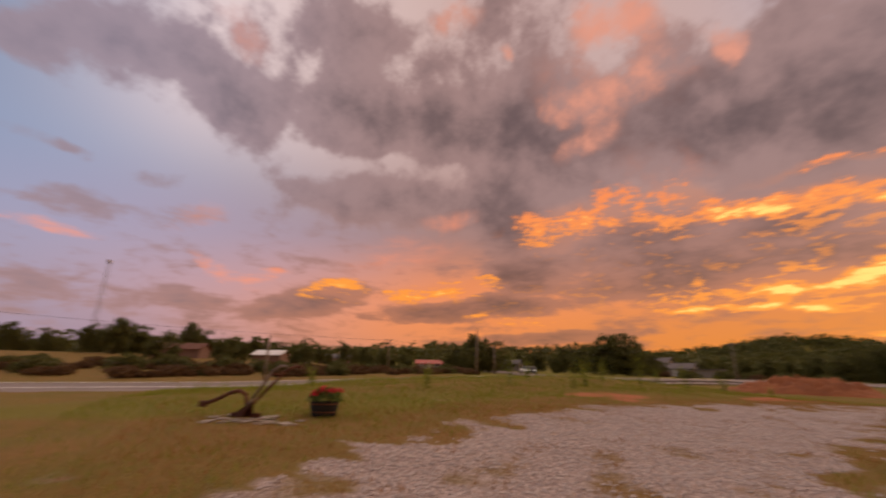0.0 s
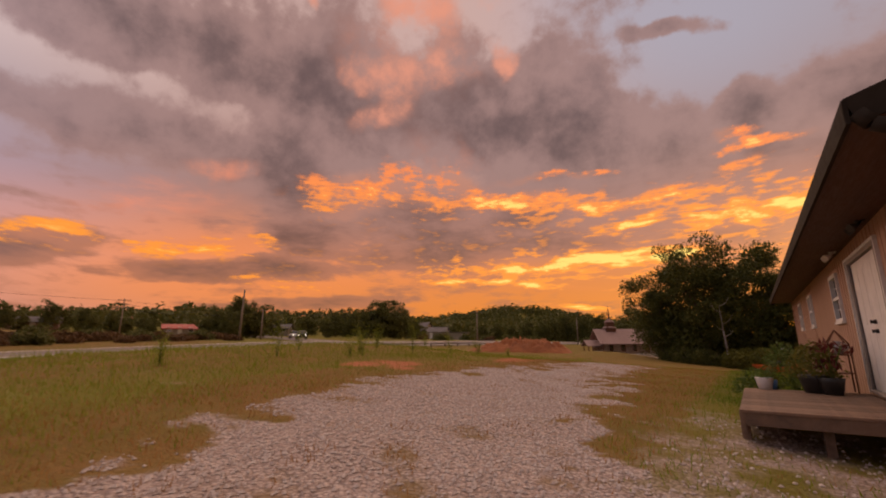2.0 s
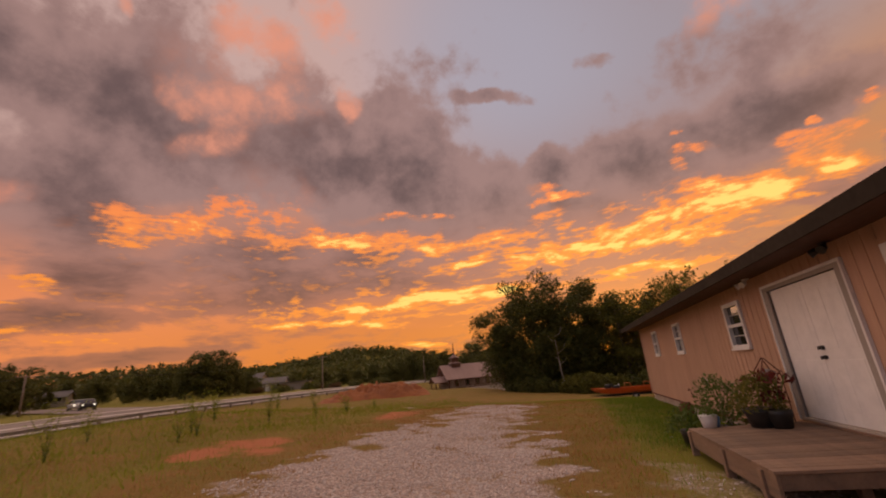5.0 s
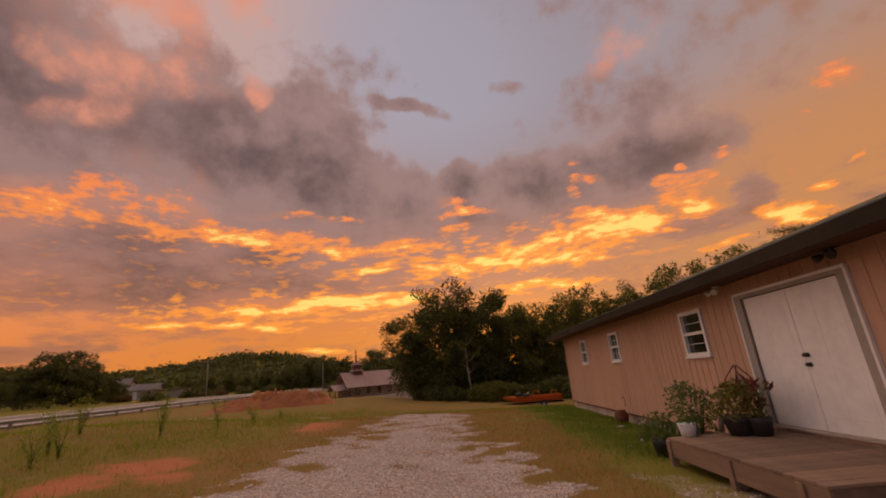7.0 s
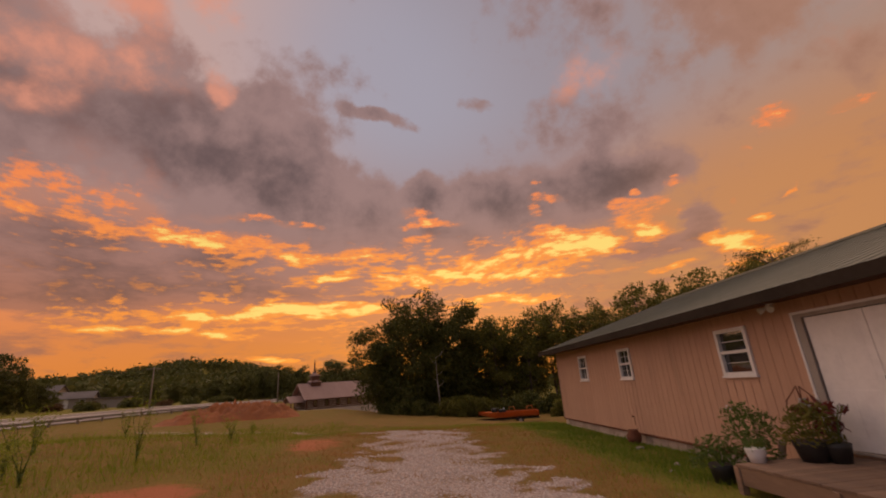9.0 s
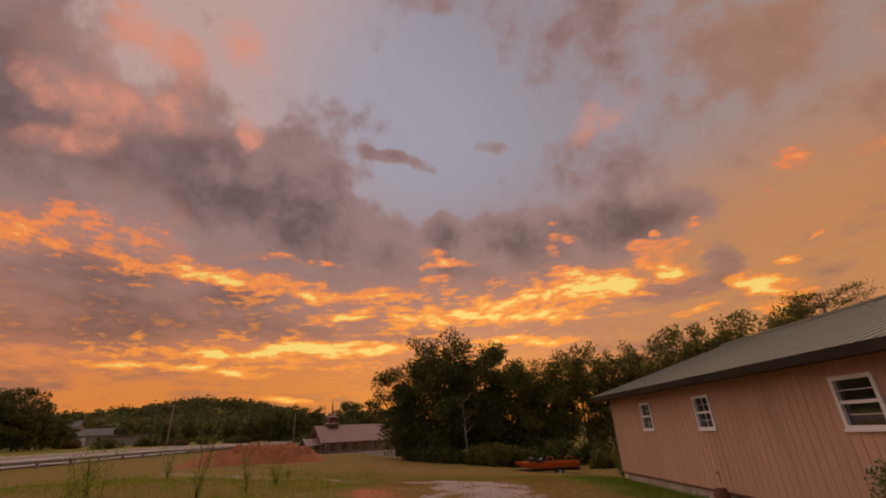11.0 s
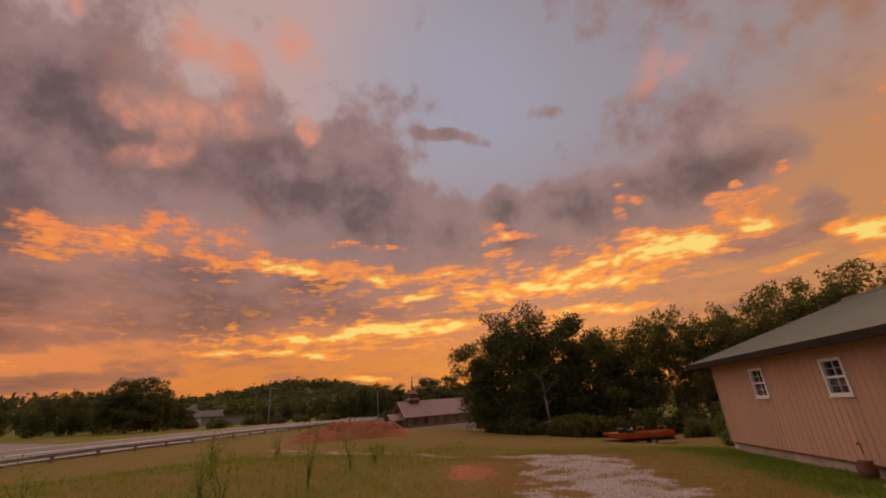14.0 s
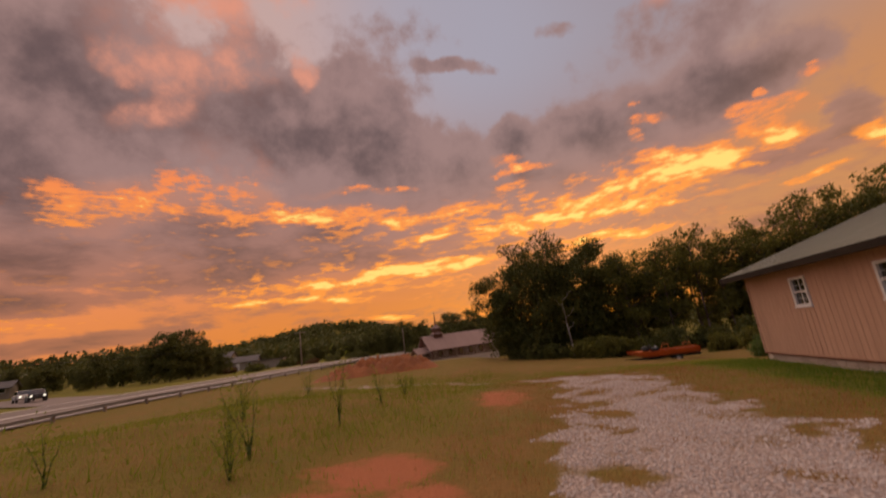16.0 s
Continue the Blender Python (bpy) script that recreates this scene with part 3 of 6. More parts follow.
def clay_mask(x, y):
    m = np.zeros_like(x)
    for cx, cy, rx, ry, s in ((-9.2, 6.0, 1.0, 2.4, 0.72), (-10.5, 0.4, 0.95, 1.15, 0.95), (-10.6, -1.1, 0.75, 0.8, 0.9), (-9.6, -0.6, 0.7, 0.6, 0.85), (-20.5, 32, 4, 2, 0.95), (-25, 31.5, 2.5, 1.4, 0.95)):
        m = np.maximum(m, s * smoothstep(1.5, 0.2, np.hypot((x - cx) / rx, (y - cy) / ry)))
    return m


def dry_mask(x, y):
    """How dead and brown the grass is: along the drive and between the yard and the house."""
    left = np.interp(y, [-16, -10, -6, -3, 3, 12], [-3, -4.6, -7.4, -8.4, -8.2, -8.6])
    d = smoothstep(-2.6, 0.2, x - left) * smoothstep(-2.3, -3.3, x) * smoothstep(18, 9, y)
    front = smoothstep(-8.2, -9.6, y) * smoothstep(-8.4, -7.0, x) * 0.95
    over_road = smoothstep(-53, -57, x) * smoothstep(24, 8, y) * 0.95
    beyond = 0.6 * smoothstep(12, 18, y) * smoothstep(-17, -11, x) * smoothstep(90, 60, y)
    field = 0.28 * smoothstep(-9, -12, x) * smoothstep(-46, -40, x)
    return np.clip(np.maximum.reduce([d, front, over_road, beyond, field]), 0, 1)


def lush_mask(x, y):
    """Where the grass stays fresh: the strip along the house wall and the low field."""
    strip = smoothstep(-3.4, -2.0, x + 0.06 * y) * smoothstep(0.2, 1.5, y) * smoothstep(24, 12, y)
    field = 0.35 * smoothstep(-10.0, -12.5, x) * smoothstep(-30, -22, x) * smoothstep(14, 6, y)
    return np.clip(np.maximum(strip, field), 0, 1)


def axis(lo, fine_lo, fine_hi, hi, step):
    out, v, s = [], fine_hi, step
    core = list(np.arange(fine_lo, fine_hi, step))
    while v < hi:
        out.append(v)
        s *= 1.10
        v += s
    out.append(hi)
    pre, v, s = [], fine_lo, step
    while v > lo:
        s *= 1.10
        v -= s
        pre.append(max(v, lo))
    return np.array(pre[::-1] + core + out)


gx, gy = axis(-1800, -16, 2, 1800, 0.16), axis(-1800, -14, 16, 1800, 0.16)
X, Y = np.meshgrid(gx, gy)
Z = ground_z(X, Y)
nx, ny = len(gx), len(gy)
idx = np.arange(nx * ny).reshape(ny, nx)
faces = np.stack([idx[:-1, :-1], idx[:-1, 1:], idx[1:, 1:], idx[1:, :-1]], -1).reshape(-1, 4)
GROUND, t, b = material("grass_gravel_and_clay")


def attr(name):
    n = t.nodes.new("ShaderNodeAttribute")
    n.attribute_name = name
    return n.outputs["Fac"]


n_mid, n_big, n_fine = noisy(t, 0.9, 6, 0.65), noisy(t, 0.12, 5, 0.6), noisy(t, 14, 5, 0.7)
grass = mixc(t, ramp(t, n_mid, 0.35, 0.65), (0.150, 0.200, 0.014), (0.235, 0.236, 0.026))
grass = mixc(t, ramp(t, n_big, 0.45, 0.65, 0.0, 0.45), grass, (0.26, 0.185, 0.045))
dead = mixc(t, ramp(t, n_mid, 0.3, 0.7), (0.30, 0.145, 0.055), (0.185, 0.130, 0.030))
grass = mixc(t, ramp(t, attr("lush"), 0.2, 0.9, 0.0, 0.8), grass, mixc(t, ramp(t, n_mid, 0.35, 0.65), (0.085, 0.150, 0.012), (0.150, 0.190, 0.018)))
col = mixc(t, ramp(t, nd(t, "ShaderNodeMath", Value=attr("dry")).outputs[0], 0.1, 0.95, 0.0, 0.85), grass, dead)
mathn = nd(t, "ShaderNodeMath")
mathn.operation = "MULTIPLY_ADD"
t.links.new(n_mid, mathn.inputs[0])
mathn.inputs[1].default_value = 2.3
t.links.new(attr("drive"), mathn.inputs[2])
g_edge = ramp(t, mathn.outputs[0], 1.42, 2.02)
vor = nd(t, "ShaderNodeTexVoronoi", Scale=26.0, Randomness=1.0)
co = t.nodes.new("ShaderNodeTexCoord")
t.links.new(co.outputs["Object"], vor.inputs["Vector"])
stone = mixc(t, nd(t, "ShaderNodeSeparateColor", Color=vor.outputs["Color"]).outputs[0], (0.46, 0.34, 0.29), (0.65, 0.52, 0.455))
stone = mixc(t, ramp(t, vor.outputs["Distance"], 0.35, 0.75, 0.0, 0.75), stone, (0.22, 0.16, 0.14))
stone = mixc(t, ramp(t, n_fine, 0.45, 0.75, 0.0, 0.5), stone, (0.30, 0.23, 0.20))
col = mixc(t, ramp(t, n_fine, 0.35, 0.8, 0.0, 0.45), col, (0.12, 0.09, 0.022))
col = mixc(t, g_edge, col, stone)
clay_n = nd(t, "ShaderNodeMath")
clay_n.operation = "MULTIPLY_ADD"
t.links.new(n_mid, clay_n.inputs[0])
clay_n.inputs[1].default_value = 2.6
t.links.new(attr("clay"), clay_n.inputs[2])
col = mixc(t, ramp(t, clay_n.outputs[0], 1.72, 2.25), col, mixc(t, n_fine, (0.52, 0.18, 0.08), (0.38, 0.14, 0.07)))
t.links.new(col, b.inputs["Base Color"])
b.inputs["Roughness"].default_value = 0.95
b.inputs["Specular IOR Level"].default_value = 0.15
hsum = nd(t, "ShaderNodeMath")
hsum.operation = "SUBTRACT"
t.links.new(n_fine, hsum.inputs[0])
t.links.new(vor.outputs["Distance"], hsum.inputs[1])
bumped(t, b, hsum.outputs[0], 0.7, 0.04)
me = soup("ground", np.stack([X, Y, Z], -1).reshape(-1, 3), faces, [GROUND])
for nm, fn in (("drive", drive_mask), ("clay", clay_mask), ("dry", dry_mask), ("lush", lush_mask)):
    me.attributes.new(nm, "FLOAT", "POINT").data.foreach_set("value", fn(X, Y).ravel())
me.polygons.foreach_set("use_smooth", np.ones(len(faces), bool))
tagged(new("ground", me), "grassy yard with gravel drive and bare red clay", "ground", kind="structure")


def ribbon(name, pts, half, mat, lift, label, category):
    """A road laid on the ground along a line of places."""
    vs, fs = [], []
    for k, (x, y) in enumerate(pts):
        (ax, ay), (bx, by) = pts[max(0, k - 1)], pts[min(len(pts) - 1, k + 1)]
        d = Vector((bx - ax, by - ay, 0)).normalized()
        for s in (-1, -0.5, 0, 0.5, 1):
            px, py = x - d.y * half * s, y + d.x * half * s
            vs.append((px, py, gz(px, py) + lift - 0.03 * abs(s)))
    for k in range(len(pts) - 1):
        for j in range(4):
            a = k * 5 + j
            fs.append((a, a + 1, a + 6, a + 5))
    me = soup(name, vs, fs, [mat])
    return tagged(new(name, me), label, category, kind="structure")


road_line = [(float(side_x(y)), y) for y in range(-160, 220, 4)]
ribbon("road", road_line, 5.4, ASPHALT, 0.14, "worn two-lane asphalt road beside the field", "road")
side_road = [(-47.5, 30), (-52, 32), (-58, 34), (-66, 38), (-76, 43), (-90, 48), (-110, 52)]
ribbon("side_road", side_road, 3.6, ASPHALT, 0.16, "worn asphalt side road climbing between trees", "road")
for off, wd in ((5.0, 0.08), (0.14, 0.06), (-0.14, 0.06), (-5.0, 0.08)):
    ribbon("road_line", [(x + off, y) for x, y in road_line], wd, PAINTLINE, 0.20, "faded painted line on the road", "road line")

# ---- the house ----
WALL_TOP, Y0, Y1, DEPTH, EAVE_Z, SLOPE = 2.82, -5.5, 12.85, 12.0, 2.855, 0.305
OVER = 0.70
openings = [(1.20, 2.10, 1.56, 2.50), (6.00, 6.79, 1.58, 2.49), (9.45, 10.22, 1.58, 2.49), (-3.95, -2.95, 1.56, 2.52), (-2.04, -0.08, 0.40, 2.46)]
house = thing("house", 0, 0, 0, "long single-storey house with ribbed clay-coloured siding and metal roof", "house")


def wall_with_holes():
    """The front wall, in panels round its windows and doors."""
    ys = sorted({Y0, Y1, *(v for o in openings for v in o[:2])})
    for a, c in zip(ys, ys[1:]):
        mid = (a + c) / 2
        hole = [o for o in openings if o[0] < mid < o[1]]
        if hole:
            _, _, z0, z1 = hole[0]
            part("wall_panel", boxes((0.0, 0.16, a, c, 0.06, z0)), SIDING, house)
            part("wall_panel", boxes((0.0, 0.16, a, c, z1, WALL_TOP)), SIDING, house)
        else:
            part("wall_panel", boxes((0.0, 0.16, a, c, 0.06, WALL_TOP)), SIDING, house)


wall_with_holes()
part("end_wall", boxes((0.16, DEPTH, Y1 - 0.16, Y1, 0.06, WALL_TOP)), SIDING, house)
part("end_wall", boxes((0.16, DEPTH, Y0, Y0 + 0.16, 0.06, WALL_TOP)), SIDING, house)
part("back_wall", boxes((DEPTH - 0.16, DEPTH, Y0 + 0.16, Y1 - 0.16, 0.06, WALL_TOP)), SIDING, house)
part("inner_floor", boxes((0.2, DEPTH - 0.2, Y0 + 0.2, Y1 - 0.2, 0.30, 0.36)), CAVITY, house)
part("inner_ceiling", boxes((0.2, DEPTH - 0.2, Y0 + 0.2, Y1 - 0.2, 2.7, 2.75)), CAVITY, house)
part("partition", boxes((2.2, 2.3, Y0 + 0.2, Y1 - 0.2, 0.36, 2.7)), CAVITY, house)

# the ridge and the two gables
RX = DEPTH / 2
RZ = EAVE_Z + (RX + OVER) * SLOPE
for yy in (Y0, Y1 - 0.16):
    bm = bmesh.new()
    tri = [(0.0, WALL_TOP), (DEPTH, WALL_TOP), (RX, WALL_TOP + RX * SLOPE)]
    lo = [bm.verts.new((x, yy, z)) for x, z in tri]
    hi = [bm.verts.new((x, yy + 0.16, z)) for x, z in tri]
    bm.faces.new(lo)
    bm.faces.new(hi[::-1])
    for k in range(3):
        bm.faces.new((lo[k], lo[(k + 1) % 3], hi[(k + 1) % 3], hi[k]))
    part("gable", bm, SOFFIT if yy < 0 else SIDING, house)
RY0, RY1 = Y0 - 0.40, Y1 + 0.36
for s in (-1, 1):
    bm = bmesh.new()
    xe = -OVER if s < 0 else DEPTH + OVER
    a = [bm.verts.new(p) for p in ((xe, RY0, EAVE_Z), (xe, RY1, EAVE_Z), (RX, RY1, RZ), (RX, RY0, RZ))]
    c = [bm.verts.new(v.co + Vector((0, 0, 0.07))) for v in a]
    bm.faces.new(a)
    bm.faces.new(c[::-1])
    for k in range(4):
        bm.faces.new((a[k], a[(k + 1) % 4], c[(k + 1) % 4], c[k]))
    bmesh.ops.recalc_face_normals(bm, faces=bm.faces)
    roof = part("roof_slope", bm, ROOFING, house, "grey-green ribbed metal roof")
    if s < 0:
        rib = bmesh.new()
        q = math.atan(SLOPE)
        ln = (RX + OVER) / math.cos(q)
        box(rib, 0.0, ln, -0.012, 0.012, 0.0, 0.012)
        rib_mesh = mesh_of("roof_rib", rib)
        rib_mesh.materials.append(ROOFING)
        for k in range(int((RY1 - RY0) / 0.305)):
            ob = part("roof_rib", rib_mesh, None, roof)
            ob.matrix_basis = pose(-OVER, RY0 + 0.1 + k * 0.305, EAVE_Z + 0.071, 0, -math.degrees(q), 0)
part("ridge_cap", boxes((RX - 0.2, RX + 0.2, RY0, RY1, RZ + 0.03, RZ + 0.10)), ROOFING, house)
part("fascia", boxes((-OVER - 0.035, -OVER - 0.004, RY0 - 0.034, RY1 + 0.034, EAVE_Z - 0.125, EAVE_Z + 0.065)), DARKMETAL, house, "dark green metal fascia")
part("soffit", boxes((-OVER, -0.004, RY0 + 0.01, RY1 - 0.01, EAVE_Z - 0.075, EAVE_Z - 0.055)), SOFFIT, house, "brown stained soffit boards")
# rake boards on the gable ends
q = math.atan(SLOPE)
for yy in (RY0 - 0.03, RY1):
    for s in (-1, 1):
        bm = bmesh.new()
        ln = (RX + OVER) / math.cos(q)
        box(bm, 0.0, ln, 0, 0.03, -0.14, 0.08)
        ob = part("rake_board", bm, DARKMETAL, house, "dark green metal rake trim")
        ob.matrix_basis = pose(-OVER, yy, EAVE_Z, 0, -math.degrees(q), 0) if s < 0 else pose(DEPTH + OVER, yy + 0.03, EAVE_Z, 0, -math.degrees(q), 180)
# gutter return across the near gable: a dark pipe that bends off the eave corner
part("gutter_pipe", pipe([(-0.66, RY0 - 0.02, 2.80), (-0.60, RY0 - 0.03, 2.70), (-0.47, RY0 - 0.03, 2.63), (-0.30, RY0 - 0.03, 2.61), (2.5, RY0 - 0.03, 2.60), (DEPTH, RY0 - 0.03, 2.58)], 0.055, 10), DARKMETAL, house, "dark gutter pipe with a bend")
# vertical ribs of the siding
rib = boxes((-0.008, 0.0, -0.012, 0.012, 0.10, 2.78))
RIB = mesh_of("siding_rib", rib)
RIB.materials.append(SIDING)
k = 0
yy = Y0 + 0.1
while yy < Y1 - 0.04:
    inside = [o for o in openings if o[0] - 0.09 < yy < o[1] + 0.09]
    if not inside:
        ob = part("siding_rib", RIB, None, house)
        ob.matrix_basis = pose(0, yy, 0)
    else:
        o = inside[0]
        for za, zb in ((0.10, o[2] - 0.08), (o[3] + 0.08, 2.78)):
            if zb - za > 0.1:
                part("siding_rib", boxes((-0.012, 0.0, yy - 0.012, yy + 0.012, za, zb)), SIDING, house)
    yy += 0.2286
part("corner_trim", boxes((-0.03, 0.06, Y1 - 0.05, Y1 + 0.012, 0.06, 2.78)), SIDING, house)
part("corner_trim", boxes((-0.03, 0.06, Y0 - 0.012, Y0 + 0.05, 0.06, 2.78)), SIDING, house)
part("drip_trim", boxes((-0.04, 0.0, Y0, Y1 + 0.01, 0.03, 0.075)), RUST, house, "rust-brown metal drip trim")
# foundation of concrete blocks
foundation = thing("foundation", 0, 0, 0, "low concrete block foundation under the house", "foundation", kind="structure")
part("mortar", boxes((0.035, 0.20, Y0 + 0.02, Y1 - 0.02, -0.9, 0.058)), CHINK, foundation)
blk = boxes((0.02, 0.18, 0.006, 0.394, 0.006, 0.194), bevel=0.008)
BLK = mesh_of("block", blk)
BLK.materials.append(BLOCK)
for row in range(3):
    for k in range(int((Y1 - Y0) / 0.4)):
        yy = Y0 + 0.02 + k * 0.4 + (0.2 if row % 2 else 0)
        if yy + 0.4 < Y1 and 0.03 - 0.2 * row > gz(0, yy) - 0.25:
            part("block", BLK, None, foundation).matrix_basis = pose(0.0, yy, -0.165 - 0.2 * row)


def window(o, bars):
    """A white sash window set in the wall: two sashes with muntins, glass behind."""
    y0, y1, z0, z1 = o
    w, h = y1 - y0, z1 - z0
    win = part("window", boxes((-0.045, 0.03, 0, 0.075, 0, h), (-0.045, 0.03, w - 0.075, w, 0, h), (-0.045, 0.03, 0.075, w - 0.075, 0, 0.075), (-0.045, 0.03, 0.075, w - 0.075, h - 0.075, h)), WHITE, house, "white-framed sash window")
    win.matrix_basis = pose(0, y0, z0)
    mid = h / 2
    part("meeting_rail", boxes((-0.03, 0.02, 0.075, w - 0.075, mid - 0.03, mid + 0.03)), WHITE, win)
    part("pane", boxes((0.026, 0.032, 0.06, w - 0.06, mid, h - 0.06)), GLASS, win, "dark glass pane")
    part("pane", boxes((0.040, 0.046, 0.06, w - 0.06, 0.06, mid)), GLASS, win, "dark glass pane")
    for za, zb in ((0.075, mid - 0.03), (mid + 0.03, h - 0.075)):
        part("muntin", boxes((0.006, 0.024, 0.075, w - 0.075, (za + zb) / 2 - 0.006, (za + zb) / 2 + 0.006)), WHITE, win)
        for c in range(1, bars):
            yb = 0.075 + (w - 0.15) * c / bars
            part("muntin", boxes((0.004, 0.022, yb - 0.006, yb + 0.006, za, zb)), WHITE, win)
    part("sill", boxes((-0.07, 0.0, -0.02, w + 0.02, -0.03, 0.012)), WHITE, win)


for o, bars in zip(openings[:4], (1, 2, 2, 2)):
    window(o, bars)

# white double door
dz0, dz1 = 0.42, 2.46
part("door_frame", boxes((-0.03, 0.10, -0.08, 0.06, 0.38, 2.52), (-0.03, 0.10, -2.18, -2.04, 0.38, 2.52), (-0.03, 0.10, -2.04, -0.08, dz1, 2.52)), PALEWALL, house, "greyed worn door casing")
part("door_trim", boxes((-0.045, -0.001, 0.06, 0.10, 0.38, 2.56), (-0.045, -0.001, -2.22, -2.18, 0.38, 2.56), (-0.045, -0.001, -2.18, 0.06, 2.52, 2.56)), WHITE, house, "dusty white outer door trim")
for ya, yb, nm in ((-1.055, -0.085, 0), (-2.035, -1.063, 1)):
    leaf = part("door", boxes((0.015, 0.06, ya, yb, dz0 + 0.015, dz1 - 0.01), bevel=0.004), DOORWHITE, house, "closed white steel door leaf")
    w = yb - ya
    for pz0, pz1 in ((0.62, 1.30), (1.45, 2.30)):
        for c in (0, 1):
            pa = ya + 0.12 + c * (w - 0.12) / 2
            part("door_panel", boxes((0.011, 0.02, pa, pa + w / 2 - 0.16, pz0, pz1), bevel=0.003), DOORWHITE, leaf)
    if nm:
        for zz, r in ((1.47, 0.032), (1.335, 0.030)):
            bm = bmesh.new()
            tube(bm, (0.015, yb - 0.07, zz), (-0.02, yb - 0.07, zz), r, r, 12)
            tube(bm, (-0.02, yb - 0.07, zz), (-0.055, yb - 0.07, zz), r * 0.5, r * 0.95, 12)
            part("door_knob" if zz < 1.4 else "deadbolt", bm, BLACK, leaf, "dark bronze door hardware")
part("threshold", boxes((-0.06, 0.10, -2.04, -0.08, 0.40, 0.432)), LIMESTONE, house)
# flood lamps under the soffit
for yy in (0.35, -2.2):
    lamp = thing("flood_lamp", -0.12, yy, 2.79, "dark twin flood lamp under the eaves, unlit", "lamp")
    part("mount", boxes((-0.05, 0.05, -0.05, 0.05, -0.03, 0.0), bevel=0.006), BLACK if yy < 0 else WHITE, lamp)
    for s in (-1, 1):
        bm = bmesh.new()
        tube(bm, (0, 0.03 * s, -0.03), (-0.05, 0.09 * s, -0.09), 0.018, 0.02, 8)
        tube(bm, (-0.05, 0.09 * s, -0.09), (-0.13, 0.13 * s, -0.13), 0.035, 0.06, 12)
        part("lamp_head", bm, BLACK if yy < 0 else WHITE, lamp)
# tap and pipe on the wall
tap = thing("wall_tap", -0.02, 6.45, 0.45, "small rusty outdoor tap on the siding", "tap")
tap.scale = (0.6, 0.6, 0.6)
bm = bmesh.new()
tube(bm, (0, 0, -0.3), (0, 0, 0.1), 0.014, 0.014)
tube(bm, (0, 0, 0.1), (-0.1, 0, 0.12), 0.02, 0.02)
tube(bm, (-0.1, 0, 0.12), (-0.12, 0, 0.04), 0.018, 0.018)
part("pipe", bm, RUST, tap)
part("handle", boxes((-0.075, -0.045, -0.03, 0.03, 0.15, 0.165), bevel=0.004), RUST, tap)

# ---- the deck before the door ----
deck = thing("wooden_deck", 0, 0, 0, "weathered low wooden deck before the double door", "deck")
DX, DYa, DYb, DZ = -1.74, -3.12, 0.10, 0.36
plank = boxes((DX, -0.05, -0.069, 0.069, -0.036, 0.0), bevel=0.005)
PLANK = mesh_of("plank", plank)
PLANK.materials.append(DECKWOOD)
k = 0
while DYa + 0.07 + k * 0.1425 < DYb - 0.05:
    part("plank", PLANK, None, deck).matrix_basis = pose(0, DYa + 0.07 + k * 0.1425, DZ - 0.004 * random.random(), 0, 0, random.uniform(-0.15, 0.15))
    k += 1
part("rim_joist", boxes((DX + 0.01, DX + 0.05, DYa + 0.01, DYb - 0.01, DZ - 0.29, DZ - 0.040), bevel=0.004), DECKWOOD, deck)
part("rim_joist", boxes((DX + 0.05, -0.03, DYa + 0.01, DYa + 0.05, DZ - 0.19, DZ - 0.040), bevel=0.004), DECKWOOD, deck)
part("rim_joist", boxes((DX + 0.05, -0.03, DYb - 0.05, DYb - 0.01, DZ - 0.23, DZ - 0.040), bevel=0.004), DECKWOOD, deck)
for px, py in ((DX + 0.03, DYa + 0.35), (DX + 0.03, -1.6), (DX + 0.03, DYb - 0.1), (-0.3, DYa + 0.26), (-0.9, DYa + 0.26)):
    part("post", boxes((px - 0.05, px + 0.05, py - 0.05, py + 0.05, gz(px, py) - 0.1, DZ - 0.05), bevel=0.005), DECKWOOD, deck)

# ---- trees ----


